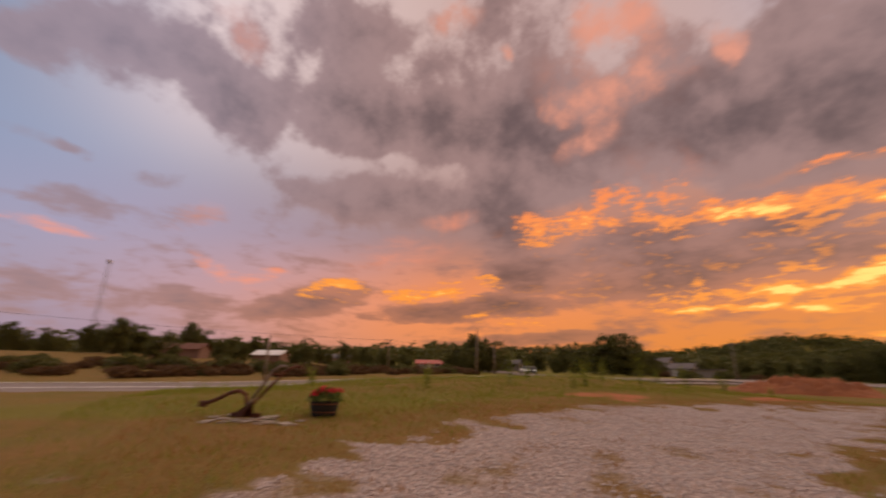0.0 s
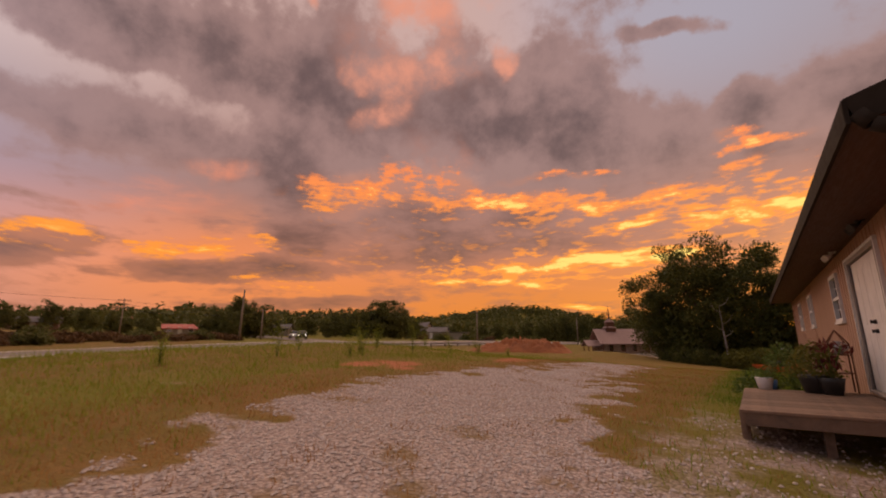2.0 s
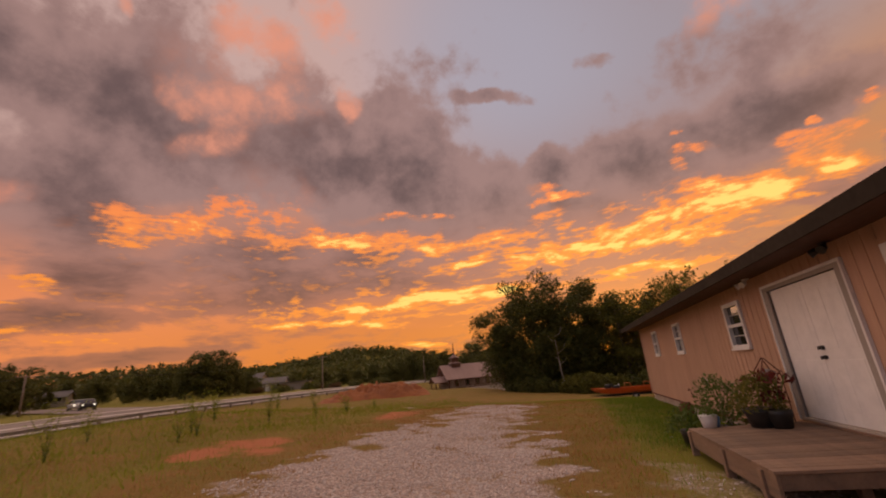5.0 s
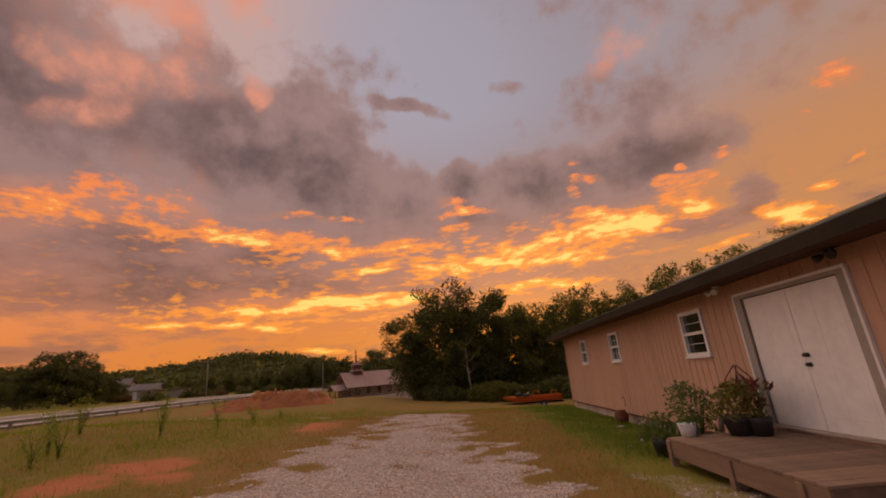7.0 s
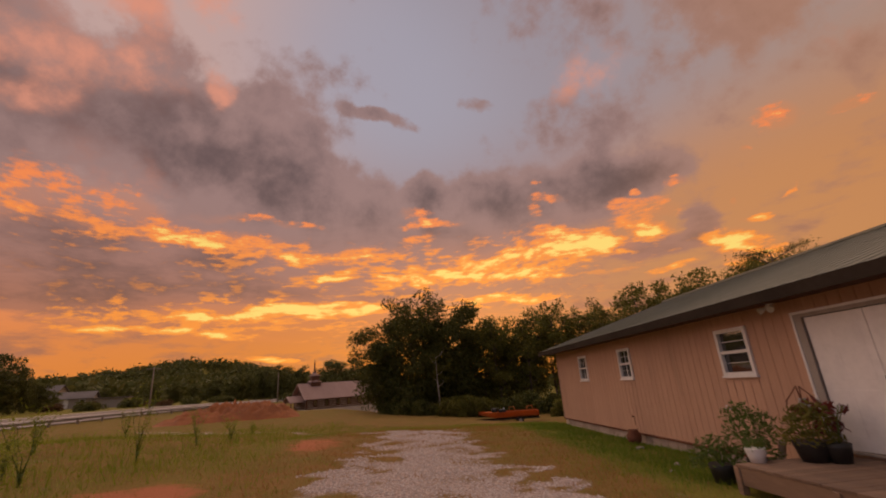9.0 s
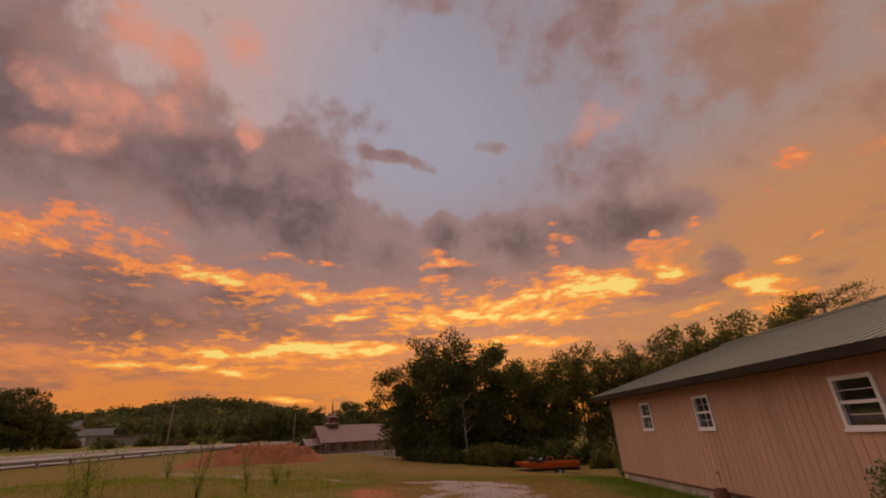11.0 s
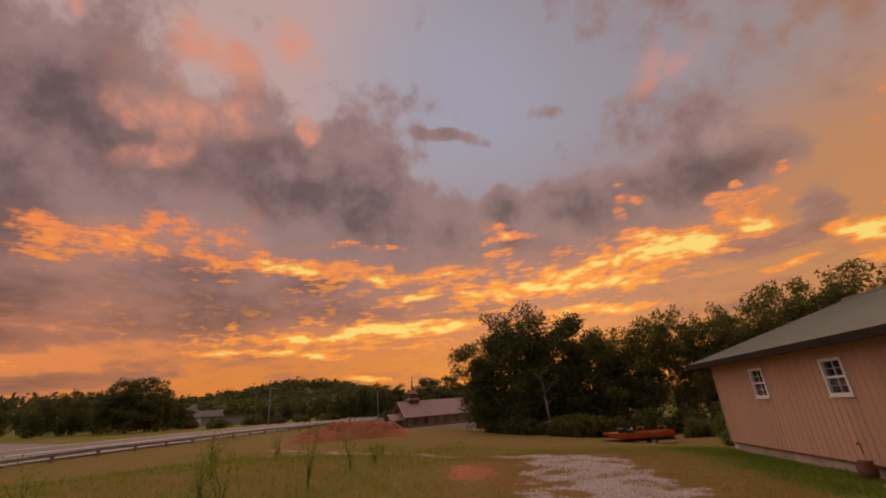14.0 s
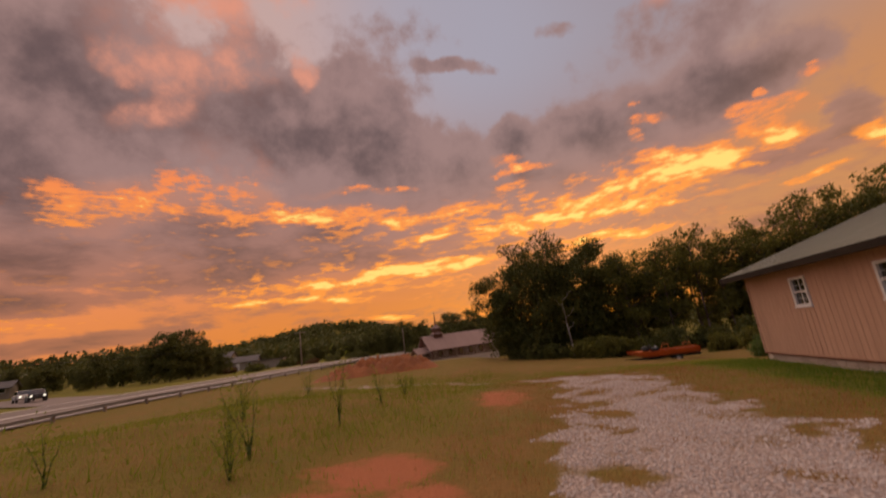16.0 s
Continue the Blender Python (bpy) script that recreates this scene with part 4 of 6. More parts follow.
def tree_meshes(seed, height, spread, leaves, size, leaf_mat, bark_mat, bare=0.30, trunk_r=0.16, open_top=0.0, limbs=9, lumps=26, fill=0):
    """A trunk with limbs, and a crown of leaf clumps held at the limbs' ends; open_top thins the upper crown."""
    rng = np.random.default_rng(seed)
    rnd = random.Random(seed)
    bm = bmesh.new()
    lean = Vector((rnd.uniform(-0.05, 0.05), rnd.uniform(-0.05, 0.05), 0)) * height
    pts = [Vector((0, 0, -0.4)), Vector((0.0, 0.0, height * 0.2)) + lean * 0.3, Vector((0, 0, height * 0.5)) + lean * 0.8, Vector((0, 0, height * 0.86)) + lean]
    for k in range(3):
        tube(bm, pts[k], pts[k + 1], trunk_r * (1 - 0.27 * k), trunk_r * (1 - 0.27 * (k + 1)), 7)
    tips = []
    for k in range(limbs):
        f = bare + (0.85 - bare) * k / max(1, limbs - 1)
        a = k * 2.4 + rnd.uniform(-0.4, 0.4)
        start = pts[1].lerp(pts[3], max(0.0, (f - 0.2) / 0.66))
        reach = spread * (0.95 - 0.55 * abs(f - 0.45)) * rnd.uniform(0.65, 1.0)
        mid = start + Vector((math.cos(a), math.sin(a), 0.45)) * reach * 0.5
        end = start + Vector((math.cos(a), math.sin(a), 0.55 + 0.5 * f)) * reach * 0.85
        tube(bm, start, mid, trunk_r * 0.36, trunk_r * 0.22, 5, False)
        tube(bm, mid, end, trunk_r * 0.22, trunk_r * 0.08, 5, False)
        tips += [mid, end]
        for j in range(2):
            twig = mid.lerp(end, 0.5) + Vector((rnd.uniform(-1, 1), rnd.uniform(-1, 1), rnd.uniform(0.1, 0.9))) * reach * 0.4
            tube(bm, mid.lerp(end, 0.3), twig, trunk_r * 0.13, trunk_r * 0.05, 4, False)
            tips.append(twig)
    tips.append(pts[3])
    cs = []
    centres = [tips[rnd.randrange(len(tips))] for _ in range(lumps)] + tips
    for k in range(fill):
        a, r, f = rnd.uniform(0, 6.28), spread * 0.72 * rnd.random() ** 0.5, rnd.uniform(0.05, 0.88)
        r *= math.sin(math.pi * min(0.9, 0.22 + 0.72 * f)) ** 0.6
        centres.append(Vector((r * math.cos(a), r * math.sin(a), f * height)))
    weights = []
    for c in centres:
        w = 1.0 - open_top * max(0.0, (c.z / height - 0.5) * 2)
        weights.append(max(0.06, w))
    weights = np.array(weights) / sum(weights)
    for c, w in zip(centres, weights):
        n = int(leaves * w)
        r = spread * rnd.uniform(0.20, 0.36)
        off = rng.normal(size=(n, 3))
        off /= np.linalg.norm(off, axis=1)[:, None] + 1e-6
        off *= (rng.uniform(0.15, 1.0, (n, 1)) ** 0.5) * r * np.array([1.0, 1.0, 0.72])
        jit = Vector((rnd.uniform(-1, 1), rnd.uniform(-1, 1), rnd.uniform(-0.5, 0.7))) * spread * 0.16
        cs.append(np.array(c + jit) + off)
    cs = np.concatenate(cs)
    cs = cs[cs[:, 2] > 0.15]
    trunk = mesh_of("trunk", bm)
    trunk.materials.append(bark_mat)
    return trunk, leaf_mesh("crown", cs, size, leaf_mat, seed)


def tree(meshes, x, y, label, group="", turn=0.0, scale=1.0, category="tree", name="tree", dz=0.0):
    ob = thing(name, x, y, gz(x, y) + dz, label, category, group, turn=turn)
    scale *= 1.07 if group in ("clearing trees", "woodland trees") else 1.0
    ob.scale = (scale, scale, scale)
    part("trunk", meshes[0], None, ob)
    part("crown", meshes[1], None, ob)
    return ob


# the great dark tree beside the clearing, from several stems
BIG = [tree_meshes(3, 11.6, 5.2, 26000, 0.17, LEAF_DARK, BARK, 0.10, 0.26, 0.0, 14, 40, 80),
       tree_meshes(8, 10.8, 4.6, 22000, 0.17, LEAF_DARK, BARK, 0.08, 0.22, 0.0, 12, 36, 70)]
tree(BIG[0], -6.2, 47.5, "large dense dark-green tree at the edge of the clearing", "clearing trees")
tree(BIG[1], -10.4, 48.5, "dense dark-green tree with low foliage at the clearing", "clearing trees", 70, 0.80)
tree(BIG[1], -1.8, 49.0, "tall dense dark-green tree in the woods", "clearing trees", 140, 1.06)
tree(BIG[0], 2.6, 52.0, "tall dark-green tree in the woods", "clearing trees", 200, 0.9)
PALE = tree_meshes(21, 8.6, 2.0, 500, 0.15, LEAF_OLIVE, PALEBARK, 0.42, 0.17, 0.3, 6, 8)
tree(PALE, -3.75, 43.6, "slender pale-barked tree with a forked trunk", "clearing trees", 30, 0.8)
WOODS = [tree_meshes(31, 11.0, 3.2, 4600, 0.15, LEAF_OLIVE, BARK, 0.22, 0.15, 0.5, 10, 30, 16),
         tree_meshes(32, 10.0, 2.8, 3800, 0.15, LEAF_OLIVE, BARK, 0.28, 0.13, 0.6, 9, 28, 14),
         tree_meshes(33, 9.4, 3.4, 9500, 0.16, LEAF_DARK, BARK, 0.10, 0.16, 0.2, 10, 30, 34),
         tree_meshes(34, 11.6, 2.6, 2600, 0.15, LEAF_OLIVE, BARK, 0.40, 0.13, 0.5, 9, 22)]
rnd = random.Random(5)
for k in range(30):
    x = 4.0 + k * 1.15 + rnd.uniform(-0.6, 0.6)
    y = 47 + (k % 3) * 3.2 + rnd.uniform(-1, 1) - 0.36 * max(0, x - 12)
    tree(WOODS[(0, 3, 1, 0, 2, 1, 3)[k % 7]], x, y, "thin-topped woodland tree with olive foliage" if k % 7 != 4 else "dense dark woodland tree", "woodland trees", rnd.uniform(0, 360), rnd.uniform(0.82, 1.0) + 0.013 * k)
for k in range(9):
    x = 6 + k * 4.2 + rnd.uniform(-1, 1)
    tree(WOODS[2], x, 58 - 0.35 * k + rnd.uniform(-1, 1), "dense dark woodland tree", "woodland trees", rnd.uniform(0, 360), 0.52)


def bush_mesh(seed, w, h, n, size, mat):
    rng = np.random.default_rng(seed)
    cs = []
    for k in range(9):
        c = np.array([rng.uniform(-w, w) * 0.6, rng.uniform(-w, w) * 0.45, h * rng.uniform(0.15, 0.6)])
        p = rng.normal(size=(n // 9, 3))
        p /= np.linalg.norm(p, axis=1)[:, None]
        cs.append(c + p * rng.uniform(0.3, 1, (n // 9, 1)) ** 0.5 * np.array([w, w, h]) * rng.uniform(0.3, 0.5))
    cs = np.concatenate(cs)
    cs[:, 2] = np.abs(cs[:, 2])
    bm = bmesh.new()
    for k in range(7):
        a = k * 0.9
        tube(bm, (0, 0, -0.1), (math.cos(a) * w * 0.5, math.sin(a) * w * 0.5, h * 0.7), 0.04, 0.012, 5, False)
    stems = mesh_of("stems", bm)
    stems.materials.append(BARK)
    return stems, leaf_mesh("foliage", cs, size, mat, seed)


def bush(meshes, x, y, label, group="", turn=0.0, scale=1.0, category="bush"):
    ob = thing("bush", x, y, gz(x, y), label, category, group, turn=turn)
    ob.scale = (scale, scale, scale)
    part("stems", meshes[0], None, ob)
    part("foliage", meshes[1], None, ob)
    return ob


BUSH = [bush_mesh(41, 2.0, 2.0, 3200, 0.13, LEAF_OLIVE), bush_mesh(42, 1.7, 1.6, 2600, 0.13, LEAF_FRESH), bush_mesh(43, 2.2, 2.4, 3600, 0.14, LEAF_DARK)]
for k, (x, y, m, s) in enumerate(((-7.6, 44.5, 2, 1.0), (-5.4, 43.2, 2, 0.8), (-2.6, 41.6, 0, 1.1), (-0.6, 41.0, 0, 1.25), (1.4, 41.2, 0, 1.0), (3.6, 41.8, 2, 0.9), (6.2, 41.0, 2, 1.1), (9.0, 40.0, 2, 1.0), (6.6, 33.0, 0, 0.8),
                                  (7.6, 29.0, 0, 0.9), (6.0, 24.5, 1, 0.8), (8.4, 21.0, 2, 1.1), (5.0, 20.6, 0, 0.75), (11.5, 36.5, 2, 1.2), (14.0, 34.0, 2, 1.2), (3.2, 19.4, 1, 0.6), (-9.6, 47.0, 2, 0.9))):
    bush(BUSH[m], x, y, ("olive", "fresh green", "dark green")[m] + " bush in the undergrowth by the woods", "undergrowth", k * 67, s)
# a flat-topped pine behind the house
rng = np.random.default_rng(77)
bm = bmesh.new()
tube(bm, (0, 0, 0), (0.4, 0, 7.5), 0.24, 0.16, 8)
tube(bm, (0.4, 0, 7.5), (0.9, 0.2, 12.4), 0.16, 0.05, 7)
cs = []
for k in range(13):
    a, z = k * 2.2, 8.6 + 0.30 * k
    r = 4.2 - 0.16 * k
    e = Vector((0.6 + math.cos(a) * r, math.sin(a) * r, z + 0.5))
    tube(bm, (0.6, 0, z - 0.5), e, 0.06, 0.02, 5, False)
    for j in range(4):
        c = np.array(Vector((0.6, 0, z - 0.2)).lerp(e, 0.45 + 0.18 * j))
        cs.append(c + rng.normal(size=(130, 3)) * np.array([0.50, 0.50, 0.13]))
pine_trunk = mesh_of("trunk", bm)
pine_trunk.materials.append(BARK)
pine = thing("pine_tree", 24.5, 27.0, gz(24.5, 27.0), "flat-topped pine with layered sparse branches behind the house", "tree")
part("trunk", pine_trunk, None, pine)
part("crown", leaf_mesh("crown", np.concatenate(cs), 0.10, LEAF_DARK, 5, 0.4), None, pine)

# trees across the valley
FAR = [tree_meshes(51, 9.5, 5.0, 9000, 0.27, LEAF_FAR, BARK, 0.06, 0.22, 0.0, 9, 14, 50), tree_meshes(52, 8.2, 4.8, 8000, 0.27, LEAF_FAR, BARK, 0.05, 0.2, 0.0, 8, 12, 46), tree_meshes(53, 11.0, 4.9, 8600, 0.27, LEAF_FAR, BARK, 0.06, 0.22, 0.0, 9, 14, 46)]


def far_tree(heading, dist, top, k, label="full dark-green tree beyond the road"):
    """A tree at that heading and distance from the yard, its top at that many degrees above eye level."""
    x, y = -4.0 + dist * math.sin(radians(heading)), -8.0 + dist * math.cos(radians(heading))
    h = 1.5 + dist * math.tan(radians(top)) - gz(x, y)
    full = (9.6, 8.4, 11.0)[k % 3]
    tree(FAR[k % 3], x, y, label, "valley trees", k * 53 % 360, max(0.35, h / full * 0.94))


rows = ((-112, 140, 3.9), (-109, 150, 3.6), (-106.5, 118, 4.4), (-104, 115, 5.0), (-102, 120, 4.4), (-99, 130, 4.0), (-97, 112, 5.0), (-95, 125, 3.6), (-92.5, 120, 3.9), (-90, 122, 4.0), (-87, 125, 3.5), (-84, 128, 3.6), (-82, 118, 3.3))
for k, r in enumerate(rows):
    far_tree(*r, k)
for k, r in enumerate(rows):
    far_tree(r[0] + 1.2, r[1] + 14, r[2] - 0.5, k + 1)
rows = ((-78.6, 135, 3.9), (-76, 140, 3.2), (-73.5, 140, 3.0), (-71, 150, 2.7), (-68.5, 150, 2.5), (-66, 150, 2.6), (-63.5, 100, 4.0), (-61.3, 96, 4.8), (-59.3, 98, 4.3), (-57.0, 120, 2.9), (-55.5, 130, 3.0), (-53.2, 125, 3.6), (-51, 140, 2.8),
        (-49.6, 120, 3.5), (-47.5, 112, 3.9), (-45.4, 104, 4.4), (-43.6, 102, 4.9), (-42.0, 104, 4.6), (-40.4, 106, 3.4), (-39.0, 110, 2.6))
for k, r in enumerate(rows):
    far_tree(*r, k + 5)
for k, r in enumerate(rows):
    far_tree(r[0] + 1.0, r[1] + 20, r[2] - 0.8, k)
rows = ((-37.5, 170, 2.2), (-35.5, 175, 2.0), (-34.0, 160, 1.9), (-32.0, 150, 1.8), (-30.0, 165, 2.0), (-28.0, 170, 2.2), (-26.2, 160, 2.0), (-24.0, 165, 2.3), (-22.0, 155, 2.4), (-20.5, 160, 2.7), (-19.0, 165, 3.0), (-17.0, 160, 3.2), (-15.2, 165, 3.1), (-11.4, 170, 3.4), (-9.4, 160, 3.3), (-7.2, 165, 3.2), (-5.0, 160, 3.0))
for k, r in enumerate(rows):
    far_tree(*r, k + 2, "dark tree in the wooded valley")
# woods on the hill and along the skyline: one mass of crowns
rng = np.random.default_rng(9)
cs = []
count = 0
while count < 3600:
    hd, ds = radians(rng.uniform(-50, 0) if count % 2 else rng.uniform(-118, 30)), rng.uniform(190, 560)
    x, y = -4 + ds * math.sin(hd), -8 + ds * math.cos(hd)
    if ds < 300 and rng.random() < 0.5:
        continue
    r = rng.uniform(3.0, 5.5)
    p = rng.normal(size=(40, 3))
    p /= np.linalg.norm(p, axis=1)[:, None]
    cs.append(np.array([x, y, gz(x, y) + r * 0.9]) + p * r * np.array([1, 1, rng.uniform(0.9, 1.3)]) * rng.uniform(0.5, 1, (40, 1)))
    count += 1
tagged(new("far_woods", leaf_mesh("far_woods", np.concatenate(cs), 1.35, LEAF_FAR, 10, 0.9)), "dark wooded hills along the skyline", "woods", kind="stuff")
# rough hedges and undergrowth beyond the road
HEDGE = [bush_mesh(61, 3.2, 2.2, 1500, 0.25, LEAF_FAR), bush_mesh(62, 2.8, 1.6, 1300, 0.22, LEAF_BROWN), bush_mesh(63, 3.4, 1.5, 1500, 0.22, LEAF_BROWN)]
rnd = random.Random(12)
for k in range(84):
    y = -52 + k * 1.2 + rnd.uniform(-1, 1)
    if 24 < y < 50:
        continue
    bush(HEDGE[k % 3], -57 - rnd.uniform(0, 22), y, "rough brushy hedge along the far side of the road", "roadside brush", rnd.uniform(0, 360), rnd.uniform(0.55, 1.0))
for k in range(70):
    bush(HEDGE[1 + k % 2], -58 - rnd.uniform(0, 26), -56 + k * 0.95 + rnd.uniform(-1, 1), "brown thicket of dead weeds beyond the road", "roadside brush", rnd.uniform(0, 360), rnd.uniform(0.45, 0.8))
for hd, ds, top in ((-101, 84, 3.4), (-99, 88, 3.0), (-94.2, 86, 3.0), (-92.0, 84, 2.6), (-85.4, 88, 2.7), (-84.0, 86, 2.4), (-75.5, 120, 2.4), (-72.5, 112, 2.0), (-70.2, 118, 2.2), (-64.8, 96, 2.6), (-62.3, 88, 3.4), (-54.0, 104, 2.2), (-50.5, 108, 2.2)):
    far_tree(hd, ds, top, int(ds), "round olive-green tree beyond the road")
for k in range(14):
    bush(HEDGE[k % 2], -66 + rnd.uniform(-8, 6), 74 + k * 5 + rnd.uniform(-2, 2), "low brush in the valley beside the road", "roadside brush", rnd.uniform(0, 360), rnd.uniform(0.6, 1.2))
for k in range(10):
    bush(HEDGE[k % 2], -44 + 3.4 * k, 128 + rnd.uniform(-4, 6), "low brush before the wooded hill", "roadside brush", rnd.uniform(0, 360), rnd.uniform(0.8, 1.5))

# ---- buildings across the valley ----


def simple_house(x, y, turn, w, d, h, rise, wall_mat, roof_mat, label, category="house", doors=True, dz=0.0, name="far_house"):
    """A gabled house or shed: walls, two roof slopes with eaves, windows and a door on the long side."""
    ob = thing(name, x, y, gz(x, y) + dz, label, category, turn=turn)
    bm = boxes((-w / 2, w / 2, -d / 2, d / 2, -1.2, h))
    a = [bm.verts.new(p) for p in ((-w / 2, -d / 2, h), (-w / 2, d / 2, h), (-w / 2, 0, h + rise))]
    c = [bm.verts.new(p) for p in ((w / 2, -d / 2, h), (w / 2, d / 2, h), (w / 2, 0, h + rise))]
    bm.faces.new(a)
    bm.faces.new(c[::-1])
    part("wall", bm, wall_mat, ob)
    o = 0.45
    s = rise / (d / 2)
    for sg in (-1, 1):
        bm = bmesh.new()
        lo = [bm.verts.new(p) for p in ((-w / 2 - o, sg * (d / 2 + o), h - o * s), (w / 2 + o, sg * (d / 2 + o), h - o * s), (w / 2 + o, 0, h + rise), (-w / 2 - o, 0, h + rise))]
        hi = [bm.verts.new(v.co + Vector((0, 0, 0.14))) for v in lo]
        bm.faces.new(lo)
        bm.faces.new(hi[::-1])
        for k in range(4):
            bm.faces.new((lo[k], lo[(k + 1) % 4], hi[(k + 1) % 4], hi[k]))
        bmesh.ops.recalc_face_normals(bm, faces=bm.faces)
        part("roof_slope", bm, roof_mat, ob)
    if doors:
        for k in range(3):
            px = -w * 0.32 + k * w * 0.32
            if k == 1:
                part("door", boxes((px - 0.45, px + 0.45, -d / 2 - 0.06, -d / 2 + 0.02, 0.1, 2.1)), WHITE, ob)
            else:
                win = part("window", boxes((px - 0.6, px + 0.6, -d / 2 - 0.06, -d / 2 + 0.02, 0.95, 2.05)), WHITE, ob)
                part("pane", boxes((px - 0.5, px + 0.5, -d / 2 - 0.075, -d / 2 - 0.05, 1.05, 1.95)), GLASS, win)
    return ob


def at(heading, dist):
    return -4.0 + dist * math.sin(radians(heading)), -8.0 + dist * math.cos(radians(heading))


x, y = at(-88.0, 104)
barn = simple_house(x, y, 60, 6.2, 4.6, 1.5, 1.0, BRICKWALL, WHITE, "small barn with a bright metal roof on the slope", "barn", False, name="barn")
x, y = at(-79.8, 138)
simple_house(x, y, 75, 9, 6, 2.1, 1.2, BRICKWALL, GREYROOF, "brown ranch house on the hillside under trees")
x, y = at(-98.0, 104)
simple_house(x, y, 70, 10, 5, 1.6, 1.2, BRICKWALL, RUST, "low brown shed with a rusty roof on the slope", "shed", False, name="shed")
x, y = at(-67.4, 124)
simple_house(x, y, 68, 7.0, 5, 1.8, 1.0, PALEWALL, REDROOF, "low house with a red metal roof")
x, y = at(-56.6, 128)
simple_house(x, y, 40, 6.5, 5, 2.0, 1.1, PALEWALL, GREYROOF, "pale house with a grey roof among trees")
x, y = at(-36.6, 150)
fh = simple_house(x, y, 22, 10, 6, 2.4, 1.5, PALEWALL, GREYROOF, "pale grey house with a low garage wing")
part("garage", boxes((5.0, 12.5, -2.6, 2.6, -1.0, 1.9)), PALEWALL, fh)
part("garage_roof", boxes((4.9, 12.9, -3.1, 3.1, 1.9, 2.15), bevel=0.05), GREYROOF, fh)
x, y = at(-38.6, 168)
simple_house(x, y, 10, 9, 7, 3.4, 2.4, PALEWALL, GREYROOF, "tall pale house behind the trees")

# the log church with its little steeple
church = thing("church", -26.5, 108.0, gz(-26.5, 108) + 0.1, "log church with a rosy metal roof and a small steeple", "church", turn=32)
church.scale = (0.9, 0.9, 0.88)
CW, CL, CH, CR = 10.0, 20.0, 3.6, 3.6  # long side along +x, gable front at -x
part("base", boxes((-CL / 2 - 0.1, CL / 2 + 0.1, -CW / 2 - 0.1, CW / 2 + 0.1, -1.5, 1.15)), CHINK, church, "pale painted block base")
part("chinking", boxes((-CL / 2 + 0.05, CL / 2 - 0.05, -CW / 2 + 0.05, CW / 2 - 0.05, 1.15, CH + 0.6)), CHINK, church)
log = bmesh.new()
tube(log, (-CL / 2 - 0.2, 0, 0), (CL / 2 + 0.2, 0, 0), 0.145, 0.135, 7)
LOGX = mesh_of("log", log)
LOGX.materials.append(LOGS)
log = bmesh.new()
tube(log, (0, -CW / 2 - 0.2, 0), (0, CW / 2 + 0.2, 0), 0.145, 0.135, 7)
LOGY = mesh_of("log", log)
LOGY.materials.append(LOGS)
for k in range(7):
    for sg in (-1, 1):
        part("log", LOGX, None, church).matrix_basis = pose(0, sg * CW / 2, 1.38 + k * 0.44)
        part("log", LOGY, None, church).matrix_basis = pose(sg * CL / 2, 0, 1.60 + k * 0.44)
for sx in (-CL / 2 + 0.1, CL / 2 - 0.1):
    bm = bmesh.new()
    lo = [bm.verts.new(p) for p in ((sx, -CW / 2, 4.2), (sx, CW / 2, 4.2), (sx, 0, 4.2 + CR))]
    hi = [bm.verts.new(v.co + Vector((0.12, 0, 0))) for v in lo]
    bm.faces.new(lo)
    bm.faces.new(hi[::-1])
    for k in range(3):
        bm.faces.new((lo[k], lo[(k + 1) % 3], hi[(k + 1) % 3], hi[k]))
    part("gable", bm, LOGS, church)
for sg in (-1, 1):
    bm = bmesh.new()
    o = 0.8
    lo = [bm.verts.new(p) for p in ((-CL / 2 - 1.0, sg * (CW / 2 + o), 4.2 - o * CR / (CW / 2)), (CL / 2 + 1.0, sg * (CW / 2 + o), 4.2 - o * CR / (CW / 2)), (CL / 2 + 1.0, 0, 4.2 + CR), (-CL / 2 - 1.0, 0, 4.2 + CR))]
    hi = [bm.verts.new(v.co + Vector((0, 0, 0.22))) for v in lo]
    bm.faces.new(lo)
    bm.faces.new(hi[::-1])
    for k in range(4):
        bm.faces.new((lo[k], lo[(k + 1) % 4], hi[(k + 1) % 4], hi[k]))
    bmesh.ops.recalc_face_normals(bm, faces=bm.faces)
    part("roof_slope", bm, PINKROOF, church, "rosy-grey metal roof")
for k in range(6):
    px = -CL / 2 + 2.2 + k * 3.1
    win = part("window", boxes((px - 0.55, px + 0.55, -CW / 2 - 0.25, -CW / 2 - 0.1, 1.9, 3.5)), LOGS, church)
    part("pane", boxes((px - 0.42, px + 0.42, -CW / 2 - 0.27, -CW / 2 - 0.24, 2.0, 3.4)), GLASS, win)
bm = boxes((-CL / 2 - 3.4, -CL / 2, -2.6, 2.6, -1.0, 1.2))
part("porch_floor", bm, BLOCK, church)
